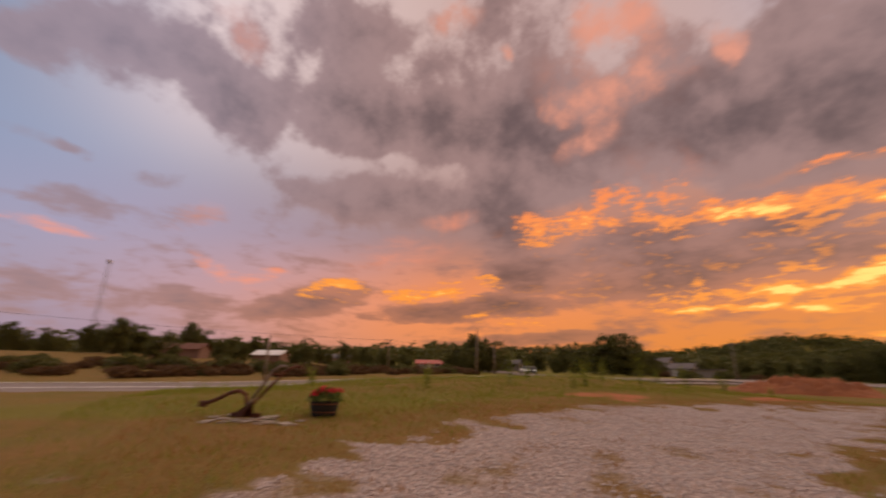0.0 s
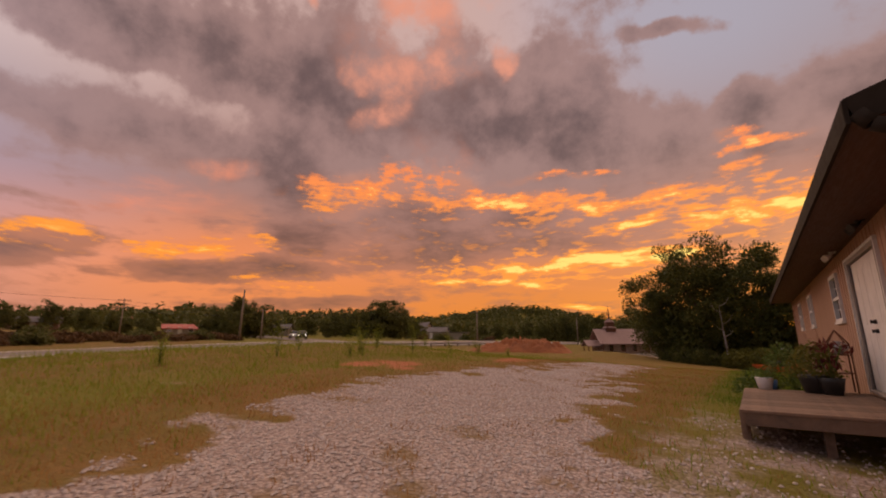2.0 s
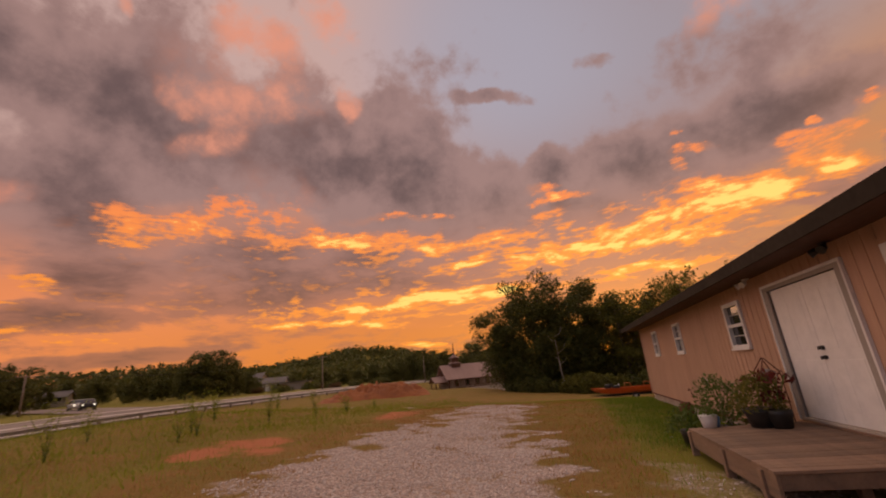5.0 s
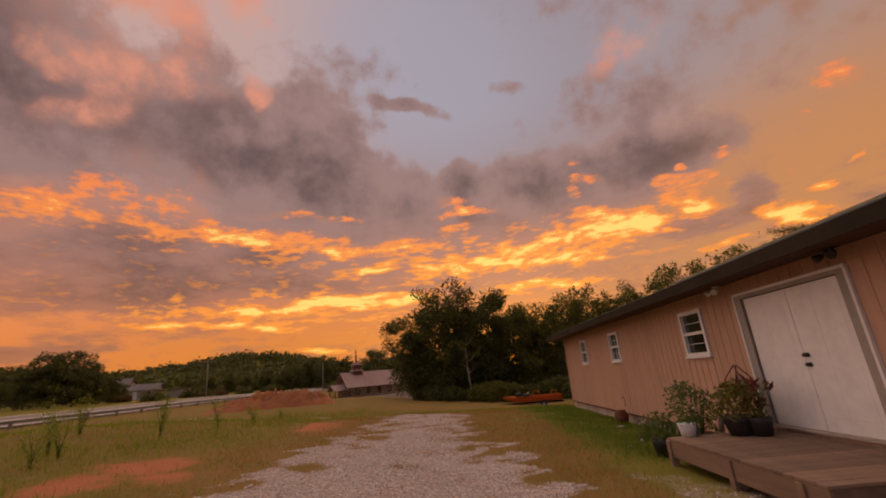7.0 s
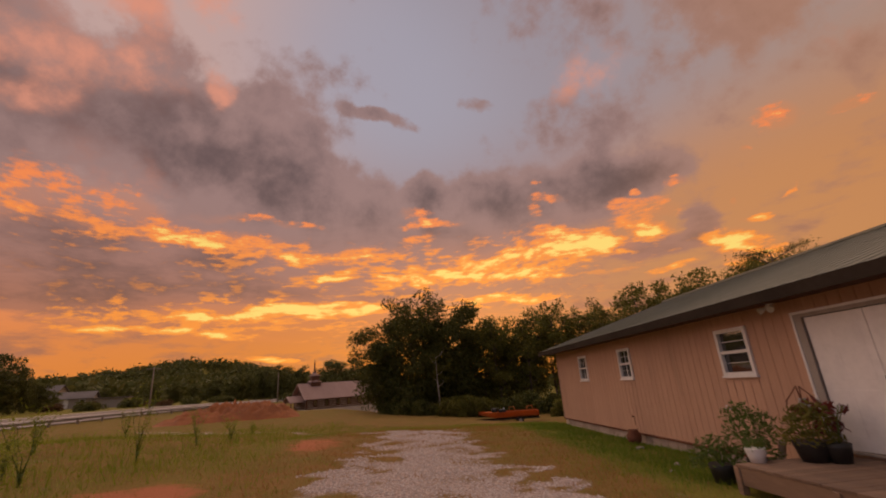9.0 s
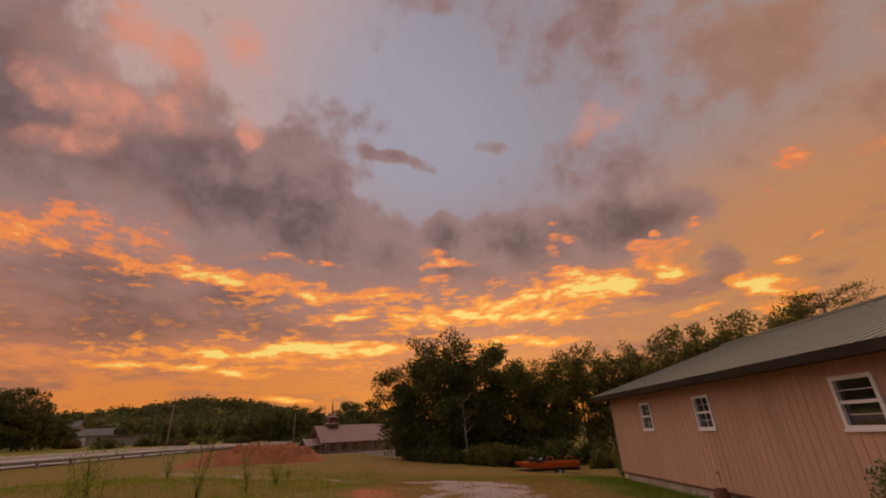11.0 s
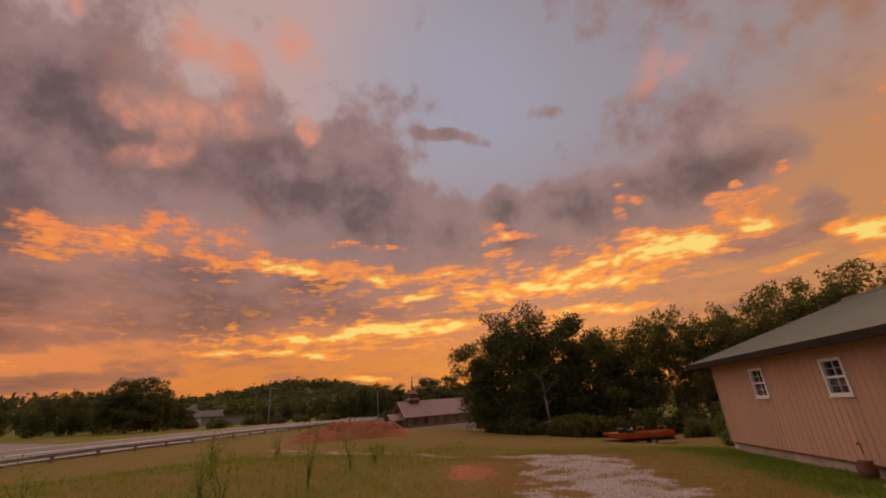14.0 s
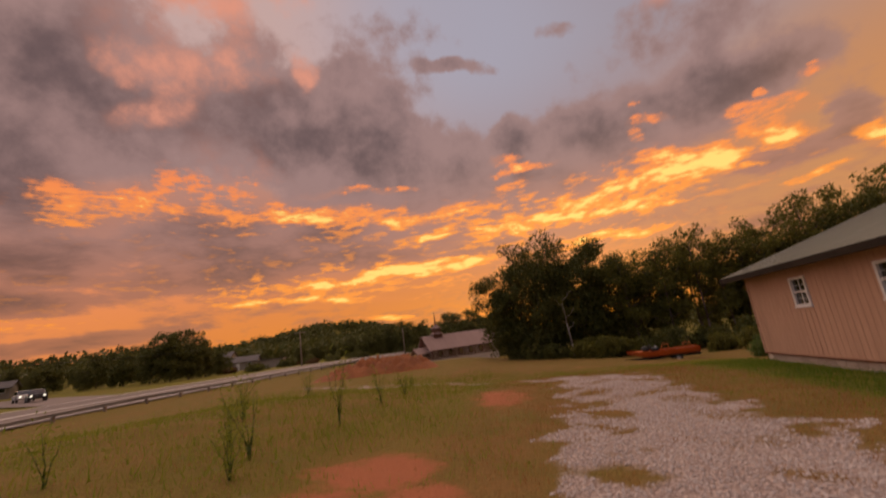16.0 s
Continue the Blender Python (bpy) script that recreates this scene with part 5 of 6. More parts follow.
for sg in (-1, 1):
    bm = bmesh.new()
    lo = [bm.verts.new(p) for p in ((-CL / 2 - 3.8, sg * 3.3, 3.1), (-CL / 2 + 0.2, sg * 3.3, 3.1), (-CL / 2 + 0.2, 0, 4.7), (-CL / 2 - 3.8, 0, 4.7))]
    hi = [bm.verts.new(v.co + Vector((0, 0, 0.18))) for v in lo]
    bm.faces.new(lo)
    bm.faces.new(hi[::-1])
    for k in range(4):
        bm.faces.new((lo[k], lo[(k + 1) % 4], hi[(k + 1) % 4], hi[k]))
    bmesh.ops.recalc_face_normals(bm, faces=bm.faces)
    part("porch_roof", bm, PINKROOF, church)
    bm = bmesh.new()
    tube(bm, (-CL / 2 - 3.2, sg * 2.5, 1.2), (-CL / 2 - 3.2, sg * 2.5, 3.3), 0.16, 0.15, 8)
    part("porch_post", bm, LOGS, church)
bm = bmesh.new()
bm.faces.new([bm.verts.new(p) for p in ((-CL / 2 - 3.3, -2.9, 3.2), (-CL / 2 - 3.3, 2.9, 3.2), (-CL / 2 - 3.3, 0, 4.6))])
part("porch_gable", bm, LOGS, church)
steeple = part("steeple", boxes((-7.6, -5.0, -1.3, 1.3, 6.8, 8.3), (-7.3, -5.3, -1.0, 1.0, 8.3, 10.0)), LOGS, church)
bm = bmesh.new()
tube(bm, (-6.3, 0, 8.15), (-6.3, 0, 8.7), 2.25, 1.45, 4)
tube(bm, (-6.3, 0, 9.9), (-6.3, 0, 10.3), 1.9, 1.0, 4)
tube(bm, (-6.3, 0, 10.3), (-6.3, 0, 10.9), 1.0, 0.35, 4)
part("steeple_roof", bm, PINKROOF, steeple)
bm = bmesh.new()
tube(bm, (-6.3, 0, 10.6), (-6.3, 0, 11.3), 0.42, 0.26, 8)
tube(bm, (-6.3, 0, 11.3), (-6.3, 0, 14.6), 0.26, 0.07, 8)
part("spire", bm, LOGS, steeple, "dark slender spire")

# the heap of red clay by the lane
rng = np.random.default_rng(15)
bm = bmesh.new()
n, m = 90, 44
grid = [[None] * m for _ in range(n)]
for i in range(n):
    for j in range(m):
        u, v = -1 + 2 * i / (n - 1), -1 + 2 * j / (m - 1)
        px, py = u * 5.6, v * 2.6
        h = max(0.0, 1 - u * u) ** 0.8 * max(0.0, 1 - v * v) ** 0.9 * (1.45 + 0.5 * math.tanh(u * 2.0))
        h *= 0.85 + 0.6 * noise.noise((px * 0.8, py * 0.8, 1.0)) + 0.4 * noise.noise((px * 2.2, py * 2.2, 4.0)) + 0.25 * noise.noise((px * 5.5, py * 5.5, 7.0))
        wx, wy = -22.3 + px * 0.95 - py * 0.31, 33.0 + px * 0.31 + py * 0.95
        grid[i][j] = bm.verts.new((wx + 22.3, wy - 33.0, gz(wx, wy) - gz(-22.3, 33) + h - 0.04))
for i in range(n - 1):
    for j in range(m - 1):
        bm.faces.new((grid[i][j], grid[i + 1][j], grid[i + 1][j + 1], grid[i][j + 1])).smooth = True
heap_mesh = mesh_of("soil_mound", bm)
heap_mesh.materials.append(TERRACOTTA)
heap = new("soil_mound", heap_mesh)
heap.location = (-22.3, 33, gz(-22.3, 33))
tagged(heap, "long heap of loose red clay soil beside the lane", "soil heap")
# guard rail along the near side of the road
rail = thing("guard_rail", 0, 0, 0, "long galvanised guard rail on wooden posts beside the road", "guard rail")
beam = bmesh.new()
ring = None
prof = ((0.0, -0.12), (0.05, -0.08), (0.0, -0.03), (0.0, 0.03), (0.05, 0.08), (0.0, 0.12))
for y in np.arange(12.0, 90.0, 3.8):
    x = float(side_x(y)) + 6.6
    z = gz(x, y) + 0.52
    now = [beam.verts.new((x + a, y, z + c)) for a, c in prof]
    if ring:
        for k in range(5):
            beam.faces.new((ring[k], ring[k + 1], now[k + 1], now[k]))
    ring = now
bmesh.ops.solidify(beam, geom=beam.faces[:], thickness=0.02)
part("beam", beam, GALV, rail)
post_mesh = mesh_of("post", boxes((-0.09, 0.09, -0.09, 0.09, -0.3, 0.64), bevel=0.01))
post_mesh.materials.append(OLDWOOD)
for y in np.arange(12.0, 89.0, 3.8):
    x = float(side_x(y)) + 6.43
    part("post", post_mesh, None, rail).matrix_basis = pose(x, y, gz(x, y))

# ---- poles and wires ----


def pole(x, y, top, label, arms=0, turn=0.0, lean=0.0):
    z = gz(x, y)
    ob = thing("utility_pole", x, y, z, label, "utility pole", "utility poles", turn=turn)
    h = top - z
    bm = bmesh.new()
    tube(bm, (0, 0, -0.3), (lean, 0, h), 0.16, 0.10, 10)
    part("shaft", bm, OLDWOOD, ob)
    for k in range(arms):
        za = h - 0.35 - 0.75 * k
        arm = part("crossarm", boxes((-1.1, 1.1, -0.14, -0.04, za, za + 0.11), bevel=0.01), OLDWOOD, ob)
        for px in (-1.0, -0.5, 0.5, 1.0):
            bm = lathe([(0.03, za + 0.11), (0.05, za + 0.16), (0.03, za + 0.2), (0.045, za + 0.24)], 8)
            bmesh.ops.translate(bm, vec=(px, -0.09, 0), verts=bm.verts)
            part("insulator", bm, GALV, arm)
    return ob


pole(-60.0, 22.7, 8.7, "bare wooden utility pole beside the field", 0, lean=0.25)
pole(-54.0, 77.0, 8.5, "wooden utility pole with a short crossarm beside the road", 1, 30)
pole(-104.0, 22.4, 10.1, "wooden utility pole with stacked crossarms beyond the road", 3, 80)
pole(-78.0, 37.0, 7.6, "wooden utility pole with a crossarm beyond the road", 1, 60)
pole(-44.0, 118.0, 8.2, "slim pole with a small lamp near the church", 0)
pole(-54.5, -8.0, 5.4, "leaning wooden utility pole beside the road", 0, lean=0.4)
WIRE = plain("wire", (0.03, 0.028, 0.026), (0.03, 0.028, 0.026), 0.6)
for k, (a, c) in enumerate((((-104, 22.4, 9.7), (-180, 150, 12)), ((-104, 22.4, 9.0), (-180, 150, 11.3)), ((-104, 22.4, 9.7), (-100, -90, 13)), ((-104, 22.4, 8.2), (-78, 37, 7.2)), ((-78, 37, 7.2), (-54, 77, 8.1)))):
    pts = []
    for j in range(13):
        u = j / 12
        p = Vector(a).lerp(Vector(c), u)
        p.z -= 4 * u * (1 - u) * 1.1
        pts.append(p)
    ob = new("overhead_wire", mesh_of("overhead_wire", pipe(pts, 0.022, 4)))
    ob.data.materials.append(WIRE)
    tagged(ob, "thin black overhead wire sagging between poles", "wire", "overhead wires")
# lattice mast far on the hill
x, y = at(-105.2, 260)
mast = thing("lattice_mast", x, y, gz(x, y), "tall slender steel lattice mast on the far hill", "mast")
top = 1.2 + 260 * math.tan(radians(11.3)) - gz(x, y)
for a in (0, 2.094, 4.189):
    bm = bmesh.new()
    tube(bm, (1.5 * math.cos(a), 1.5 * math.sin(a), 0), (0.75 * math.cos(a), 0.75 * math.sin(a), top), 0.09, 0.07, 5)
    part("leg", bm, GALV, mast)
for k in range(24):
    bm = bmesh.new()
    z0, z1 = top * k / 24, top * (k + 1) / 24
    for j in range(3):
        a0, a1 = j * 2.094, (j + 1) * 2.094
        r0, r1 = 1.5 - 0.75 * k / 24, 1.5 - 0.75 * (k + 1) / 24
        tube(bm, (r0 * math.cos(a0), r0 * math.sin(a0), z0), (r1 * math.cos(a1), r1 * math.sin(a1), z1), 0.04, 0.04, 4)
    part("brace", bm, GALV, mast)
part("antenna", boxes((-2.2, 2.2, -0.4, 0.4, top - 0.4, top + 0.9)), GALV, mast)


def car(x, y, turn, paint, label):
    ob = thing("car", x, y, gz(x, y) + 0.17, label, "car", "cars on the side road", turn=turn)
    bm = boxes((-2.2, 2.2, -0.88, 0.88, 0.35, 0.95), bevel=0.12)
    part("body", bm, paint, ob)
    bm = bmesh.new()
    vs = box(bm, -1.5, 0.9, -0.78, 0.78, 0.95, 1.5)
    for v in vs:
        if v.co.z > 1.2:
            v.co.x = v.co.x * 0.72
            v.co.y *= 0.85
    bmesh.ops.bevel(bm, geom=bm.edges[:], offset=0.06, segments=1, affect="EDGES")
    part("cabin", bm, GLASS, ob)
    for px in (-1.35, 1.35):
        for py in (-0.82, 0.82):
            bm = bmesh.new()
            tube(bm, (px, py - 0.1, 0.33), (px, py + 0.1, 0.33), 0.33, 0.33, 14)
            wheel = part("wheel", bm, BLACK, ob)
            bm = bmesh.new()
            tube(bm, (px, py - 0.12, 0.33), (px, py + 0.12, 0.33), 0.19, 0.19, 10)
            part("rim", bm, GALV, wheel)
    for py in (-0.6, 0.6):
        bm = bmesh.new()
        tube(bm, (2.14, py, 0.70), (2.24, py, 0.70), 0.13, 0.12, 10)
        part("headlight", bm, HEADLIGHT, ob, "lit headlight")
    return ob


car(-69.0, 39.5, -32, CARPAINT, "dark car with lit headlights waiting on the side road")
car(-75.0, 42.4, -28, CARWHITE, "white car with lit headlights on the side road")

# ---- things in the yard ----
# orange flat-bottomed boat on a low trailer
boat = thing("boat", 0.4, 27.2, gz(0.4, 27.2) - 0.22, "orange flat-bottomed boat with black gear on a low trailer", "boat", turn=172)
boat.scale = (0.85, 0.85, 0.85)
bm = bmesh.new()
secs = []
for u in np.linspace(-1, 1, 15):
    bow = max(0.0, (u - 0.45) / 0.55)
    half = 0.95 * (1 - 0.75 * bow ** 1.6)
    keel = 0.55 + 0.34 * bow ** 1.5
    top = 1.02 + 0.10 * bow
    secs.append([bm.verts.new((u * 2.6, s * half * w, z)) for s, w, z in ((-1, 1.0, top), (-1, 0.86, keel + 0.06), (-1, 0.55, keel), (1, 0.55, keel), (1, 0.86, keel + 0.06), (1, 1.0, top))])
for a, c in zip(secs, secs[1:]):
    for k in range(5):
        bm.faces.new((a[k], a[k + 1], c[k + 1], c[k]))
bm.faces.new(secs[0])
bm.faces.new(secs[-1][::-1])
bmesh.ops.solidify(bm, geom=bm.faces[:], thickness=0.03)
part("hull", bm, ORANGE, boat, "orange painted hull")
part("foredeck", boxes((0.9, 2.3, -0.55, 0.55, 0.98, 1.03), bevel=0.02), ORANGE, boat)
part("seat", boxes((0.2, 0.75, -0.6, 0.6, 0.75, 1.22), bevel=0.06), BLACK, boat, "black padded seat")
part("seat", boxes((0.95, 1.45, -0.55, 0.55, 1.0, 1.36), bevel=0.08), BLACK, boat, "black padded seat")
part("windscreen", boxes((0.80, 0.86, -0.6, 0.6, 1.05, 1.40), bevel=0.01), BLACK, boat)
for px in (0.3, 1.35):
    bm = bmesh.new()
    tube(bm, (px, -0.7, 1.0), (px, -0.7, 1.30), 0.05, 0.05, 8)
    part("post", bm, WHITE, boat)
part("deck", boxes((-2.5, -0.2, -0.8, 0.8, 0.86, 0.90)), OLDWOOD, boat)
for px in (-2.3, -0.7):
    part("hoop_rail", pipe([(px, -0.75, 0.95), (px + 0.08, -0.72, 1.32), (px + 0.5, -0.72, 1.32), (px + 0.58, -0.75, 0.95)], 0.03, 6), ORANGE, boat)
part("trailer_frame", boxes((-2.7, 2.9, -0.55, -0.45, 0.36, 0.46), (-2.7, 2.9, 0.45, 0.55, 0.36, 0.46), (-1.0, -0.9, -0.95, 0.95, 0.30, 0.38), (-2.6, -2.5, -0.5, 0.5, 0.46, 0.54)), BLACK, boat, "black steel trailer frame")
for py in (-0.95, 0.95):
    bm = bmesh.new()
    tube(bm, (-0.95, py - 0.09, 0.30), (-0.95, py + 0.09, 0.30), 0.30, 0.30, 16)
    wheel = part("wheel", bm, BLACK, boat)
    bm = bmesh.new()
    tube(bm, (-0.95, py - 0.1, 0.30), (-0.95, py + 0.1, 0.30), 0.15, 0.15, 10)
    part("rim", bm, GALV, wheel)

# old walking plough on a bed of stones
px, py = -7.55, -10.62
plough = thing("walking_plough", px, py, gz(px, py) + 0.04, "rusty antique walking plough with two wooden handles", "plough", turn=-38)
plough.scale = (0.68, 0.68, 0.68)
part("beam", pipe([(0.0, -1.05, 0.26), (0.0, -0.75, 0.36), (0, -0.45, 0.50), (0, -0.2, 0.56), (0, -0.02, 0.46), (0, 0.05, 0.18)], 0.045, 8), RUST, plough, "curved rusty iron beam")
part("clevis", boxes((-0.06, 0.06, -1.20, -1.02, 0.18, 0.32), bevel=0.02), RUST, plough)
for s in (-1, 1):
    part("handle", pipe([(0.03 * s, -0.05, 0.08), (0.10 * s, 0.25, 0.42), (0.24 * s, 0.72, 0.98), (0.27 * s, 0.95, 1.10), (0.28 * s, 1.12, 1.08)], 0.034, 8, 0.85), OLDWOOD if s > 0 else RUST, plough, "weathered wooden handle")
bm = bmesh.new()
tube(bm, (-0.24, 0.68, 0.92), (0.24, 0.68, 0.92), 0.018, 0.018, 6)
part("brace_rod", bm, RUST, plough)
bm = bmesh.new()
vs = [bm.verts.new(p) for p in ((0.0, -0.38, 0.0), (0.0, 0.22, 0.02), (0.02, 0.20, 0.30), (0.22, 0.26, 0.32), (0.20, 0.10, 0.02), (0.05, -0.25, 0.0))]
bm.faces.new(vs[:3])
bm.faces.new((vs[0], vs[2], vs[3], vs[5]))
bm.faces.new((vs[5], vs[3], vs[4]))
bmesh.ops.solidify(bm, geom=bm.faces[:], thickness=0.02)
part("mouldboard", bm, RUST, plough, "rusty curved mouldboard")
part("landside", boxes((-0.03, 0.0, -0.35, 0.40, 0.0, 0.10), bevel=0.008), RUST, plough)


def stone_mesh(seed, flat=0.6):
    rnd = random.Random(seed)
    bm = bmesh.new()
    bmesh.ops.create_icosphere(bm, subdivisions=1, radius=1.0)
    for v in bm.verts:
        v.co *= rnd.uniform(0.75, 1.2)
        v.co.z *= flat
    me = mesh_of("stone", bm)
    me.materials.append(LIMESTONE)
    return me


STONES = [stone_mesh(s) for s in range(5)]
bed = thing("stone_bed", px, py + 0.15, gz(px, py), "bed of pale flat stones under the plough", "stone bed")
rnd = random.Random(4)
for k in range(40):
    ux, uy = rnd.uniform(-1, 1), rnd.uniform(-1, 1)
    sx = ux * 0.42 + uy * 0.12
    sy = uy * 0.70
    if ux * ux + uy * uy > 1.15:
        continue
    ob = part("stone", STONES[k % 5], None, bed)
    s = rnd.uniform(0.06, 0.12)
    ob.matrix_basis = pose(sx, sy, gz(px + sx, py + 0.15 + sy) - gz(px, py) + 0.005, rnd.uniform(-5, 5), rnd.uniform(-5, 5), rnd.uniform(0, 360)) @ Matrix.Diagonal((s * 1.4, s * 1.1, s * 0.4, 1))

# half barrel of red flowers
fx, fy = -7.95, -9.38
tub = thing("flower_tub", fx, fy, gz(fx, fy), "dark wooden half-barrel tub planted with red geraniums", "flower tub")
tub.scale = (0.8, 0.8, 0.8)
staves = 16
stave = bmesh.new()
pts = [(0.25, 0.0), (0.285, 0.14), (0.30, 0.28)]
w = math.tau / staves * 0.47
for r, z in pts:
    for rr in (r, r - 0.022):
        for a in (-w, w):
            stave.verts.new((rr * math.cos(a), rr * math.sin(a), z))
stave.verts.ensure_lookup_table()
v = stave.verts
for k in (0, 4):
    stave.faces.new((v[k], v[k + 1], v[k + 5], v[k + 4]))
    stave.faces.new((v[k + 2], v[k + 6], v[k + 7], v[k + 3]))
    stave.faces.new((v[k], v[k + 4], v[k + 6], v[k + 2]))
    stave.faces.new((v[k + 1], v[k + 3], v[k + 7], v[k + 5]))
stave.faces.new((v[8], v[9], v[11], v[10]))
STAVE = mesh_of("stave", stave)
STAVE.materials.append(CAVITY)
for k in range(staves):
    part("stave", STAVE, None, tub).matrix_basis = pose(0, 0, 0, 0, 0, k * 360 / staves)
for z, r in ((0.06, 0.265), (0.22, 0.297)):
    bm = bmesh.new()
    tube(bm, (0, 0, z), (0, 0, z + 0.03), r + 0.006, r + 0.008, 24, False)
    part("hoop", bm, RUST, tub)
part("soil", lathe([(0.26, 0.2), (0.272, 0.25)], 16), BARK, tub)


def spray(seed, n, centre, radius, rise):
    rng = np.random.default_rng(seed)
    p = rng.normal(size=(n, 3))
    p /= np.linalg.norm(p, axis=1)[:, None]
    p[:, 2] = np.abs(p[:, 2]) * rise
    return np.array(centre) + p * radius * rng.uniform(0.35, 1, (n, 1)) ** 0.6


part("leaves", leaf_mesh("leaves", spray(1, 700, (0, 0, 0.29), 0.38, 0.75), 0.036, LEAF_FRESH, 2), None, tub)
rng = np.random.default_rng(6)
for k in range(13):
    a, r = k * 2.4, 0.05 + 0.022 * k
    c = (r * math.cos(a), r * math.sin(a), 0.47 + rng.uniform(-0.06, 0.05) - 0.3 * max(0, r - 0.2))
    part("blossom", leaf_mesh("blossom", spray(20 + k, 110, c, 0.088, 0.9), 0.026, REDFLOWER, k), None, tub, "round red blossom")

# row of weedy saplings in the field


def sapling(x, y, h, seed, label):
    rnd = random.Random(seed)
    ob = thing("sapling", x, y, gz(x, y), label, "sapling", "saplings in a row")
    cs = []
    for k in range(rnd.randint(4, 7)):
        a = rnd.uniform(0, 6.28)
        tilt = rnd.uniform(0.05, 0.4)
        pts = [Vector((0, 0, -0.05))]
        for j in range(1, 6):
            f = j / 5
            pts.append(Vector((math.cos(a) * tilt * f ** 1.4 * h + rnd.uniform(-0.03, 0.03), math.sin(a) * tilt * f ** 1.4 * h, h * f * rnd.uniform(0.85, 1.0))))
        part("stem", pipe(pts, 0.009, 5, 0.3), LEAF_FRESH, ob)
        for j in range(1, 6):
            m = 15
            cs.append(np.array(pts[j]) + np.random.default_rng(seed * 50 + k * 7 + j).normal(size=(m, 3)) * np.array([0.07, 0.07, 0.13]))
    part("leaves", leaf_mesh("leaves", np.concatenate(cs), 0.030, GREENBLADE, seed, 0.45), None, ob)
    return ob


for k, (x, y, h) in enumerate(((-12.45, 0.62, 1.0), (-12.2, 3.0, 1.3), (-12.3, 5.7, 0.9), (-12.4, 8.2, 0.6), (-14.3, -0.6, 0.7), (-13.2, 1.2, 0.75), (-14.6, 3.5, 0.8), (-12.7, -2.5, 0.95), (-12.1, -0.25, 0.6), (-12.0, -5.8, 0.55), (-13.8, 14.0, 0.5), (-15.5, 8.0, 0.8), (-15.6, -8.5, 0.6))):
    sapling(x, y, h, 100 + k, "weedy many-stemmed sapling in the rough grass")

# ---- pots on and beside the deck ----


def planter(name, x, y, z, profile, mat, label, cs, size, leaf_mat, seed, stems=7, high=0.4):
    ob = thing(name, x, y, z, label, "plant pot", "potted plants")
    part("pot", lathe(profile, 18), mat, ob)
    part("leaves", leaf_mesh("leaves", cs, size, leaf_mat, seed, 0.5), None, ob)
    rim = profile[-1][1]
    for k in range(stems):
        a = k * 2.4
        part("stem", pipe([(0.02 * math.cos(a), 0.02 * math.sin(a), rim - 0.05), (0.10 * math.cos(a), 0.10 * math.sin(a), rim + high * 0.5), (0.2 * math.cos(a), 0.2 * math.sin(a), rim + high)], 0.007, 4), LEAF_FRESH, ob)
    return ob


planter("leafy_pot", -1.55, 0.62, gz(-1.55, 0.62), [(0.15, 0), (0.19, 0.22), (0.20, 0.30)], BLACK, "black pot with broad fresh green leaves beside the deck", spray(31, 420, (0, 0.1, 0.26), 0.42, 1.15), 0.058, LEAF_FRESH, 32)
planter("white_pot", -1.42, -0.06, DZ, [(0.10, 0), (0.125, 0.12), (0.14, 0.185), (0.145, 0.20)], WHITE, "small white plastic pot with low greenery", spray(33, 130, (0, 0, 0.18), 0.17, 0.9), 0.03, LEAF_FRESH, 34, 4, 0.15)
planter("blue_pot", -1.32, 0.0, DZ, [(0.07, 0), (0.085, 0.1), (0.09, 0.16)], BLUE, "small blue plastic pot with trailing leaves", spray(35, 90, (0, 0, 0.15), 0.14, 1.0), 0.028, LEAF_OLIVE, 36, 3, 0.12)
planter("tall_bush_pot", -0.95, 0.45, gz(-0.95, 0.45), [(0.17, 0), (0.22, 0.3), (0.23, 0.40)], BLACK, "dark pot with a tall airy bush of pale blooms", np.concatenate([spray(37, 520, (-0.05, 0, 0.72), 0.46, 1.1), spray(38, 300, (0.02, 0.1, 0.42), 0.38, 1.0), spray(137, 160, (-0.15, 0.1, 1.0), 0.3, 1.0)]), 0.045, LEAF_FRESH, 39, 9, 0.7)
planter("dark_bush_pot", -0.72, -0.32, DZ, [(0.17, 0), (0.23, 0.22), (0.24, 0.28)], BLACK, "wide black pot crowded with dark foliage", np.concatenate([spray(40, 620, (0, 0, 0.25), 0.42, 1.3), spray(41, 260, (0, -0.15, 0.55), 0.30, 1.0)]), 0.045, LEAF_OLIVE, 42, 7, 0.4)
planter("wine_leaf_pot", -0.55, -0.55, DZ, [(0.12, 0), (0.16, 0.2), (0.17, 0.26)], BLACK, "dark pot with spiky wine-red leaves", np.concatenate([spray(43, 60, (0.0, 0.15, 0.66), 0.36, 0.5), spray(44, 40, (0, 0, 0.4), 0.2, 1.0)]), 0.075, WINEFLOWER, 45, 6, 0.5)
blooms = thing("pale_blossoms", -1.02, 0.72, gz(-0.95, 0.45), "small pale blossoms on thin stems beside the deck", "flowers")
part("stem", pipe([(0.05, -0.2, 0.3), (0.0, 0.0, 0.8), (-0.06, 0.1, 1.18)], 0.006, 4), LEAF_FRESH, blooms)
part("blossom", leaf_mesh("blossom", spray(50, 16, (-0.06, 0.1, 1.15), 0.10, 1.0), 0.022, CARWHITE, 51), None, blooms)
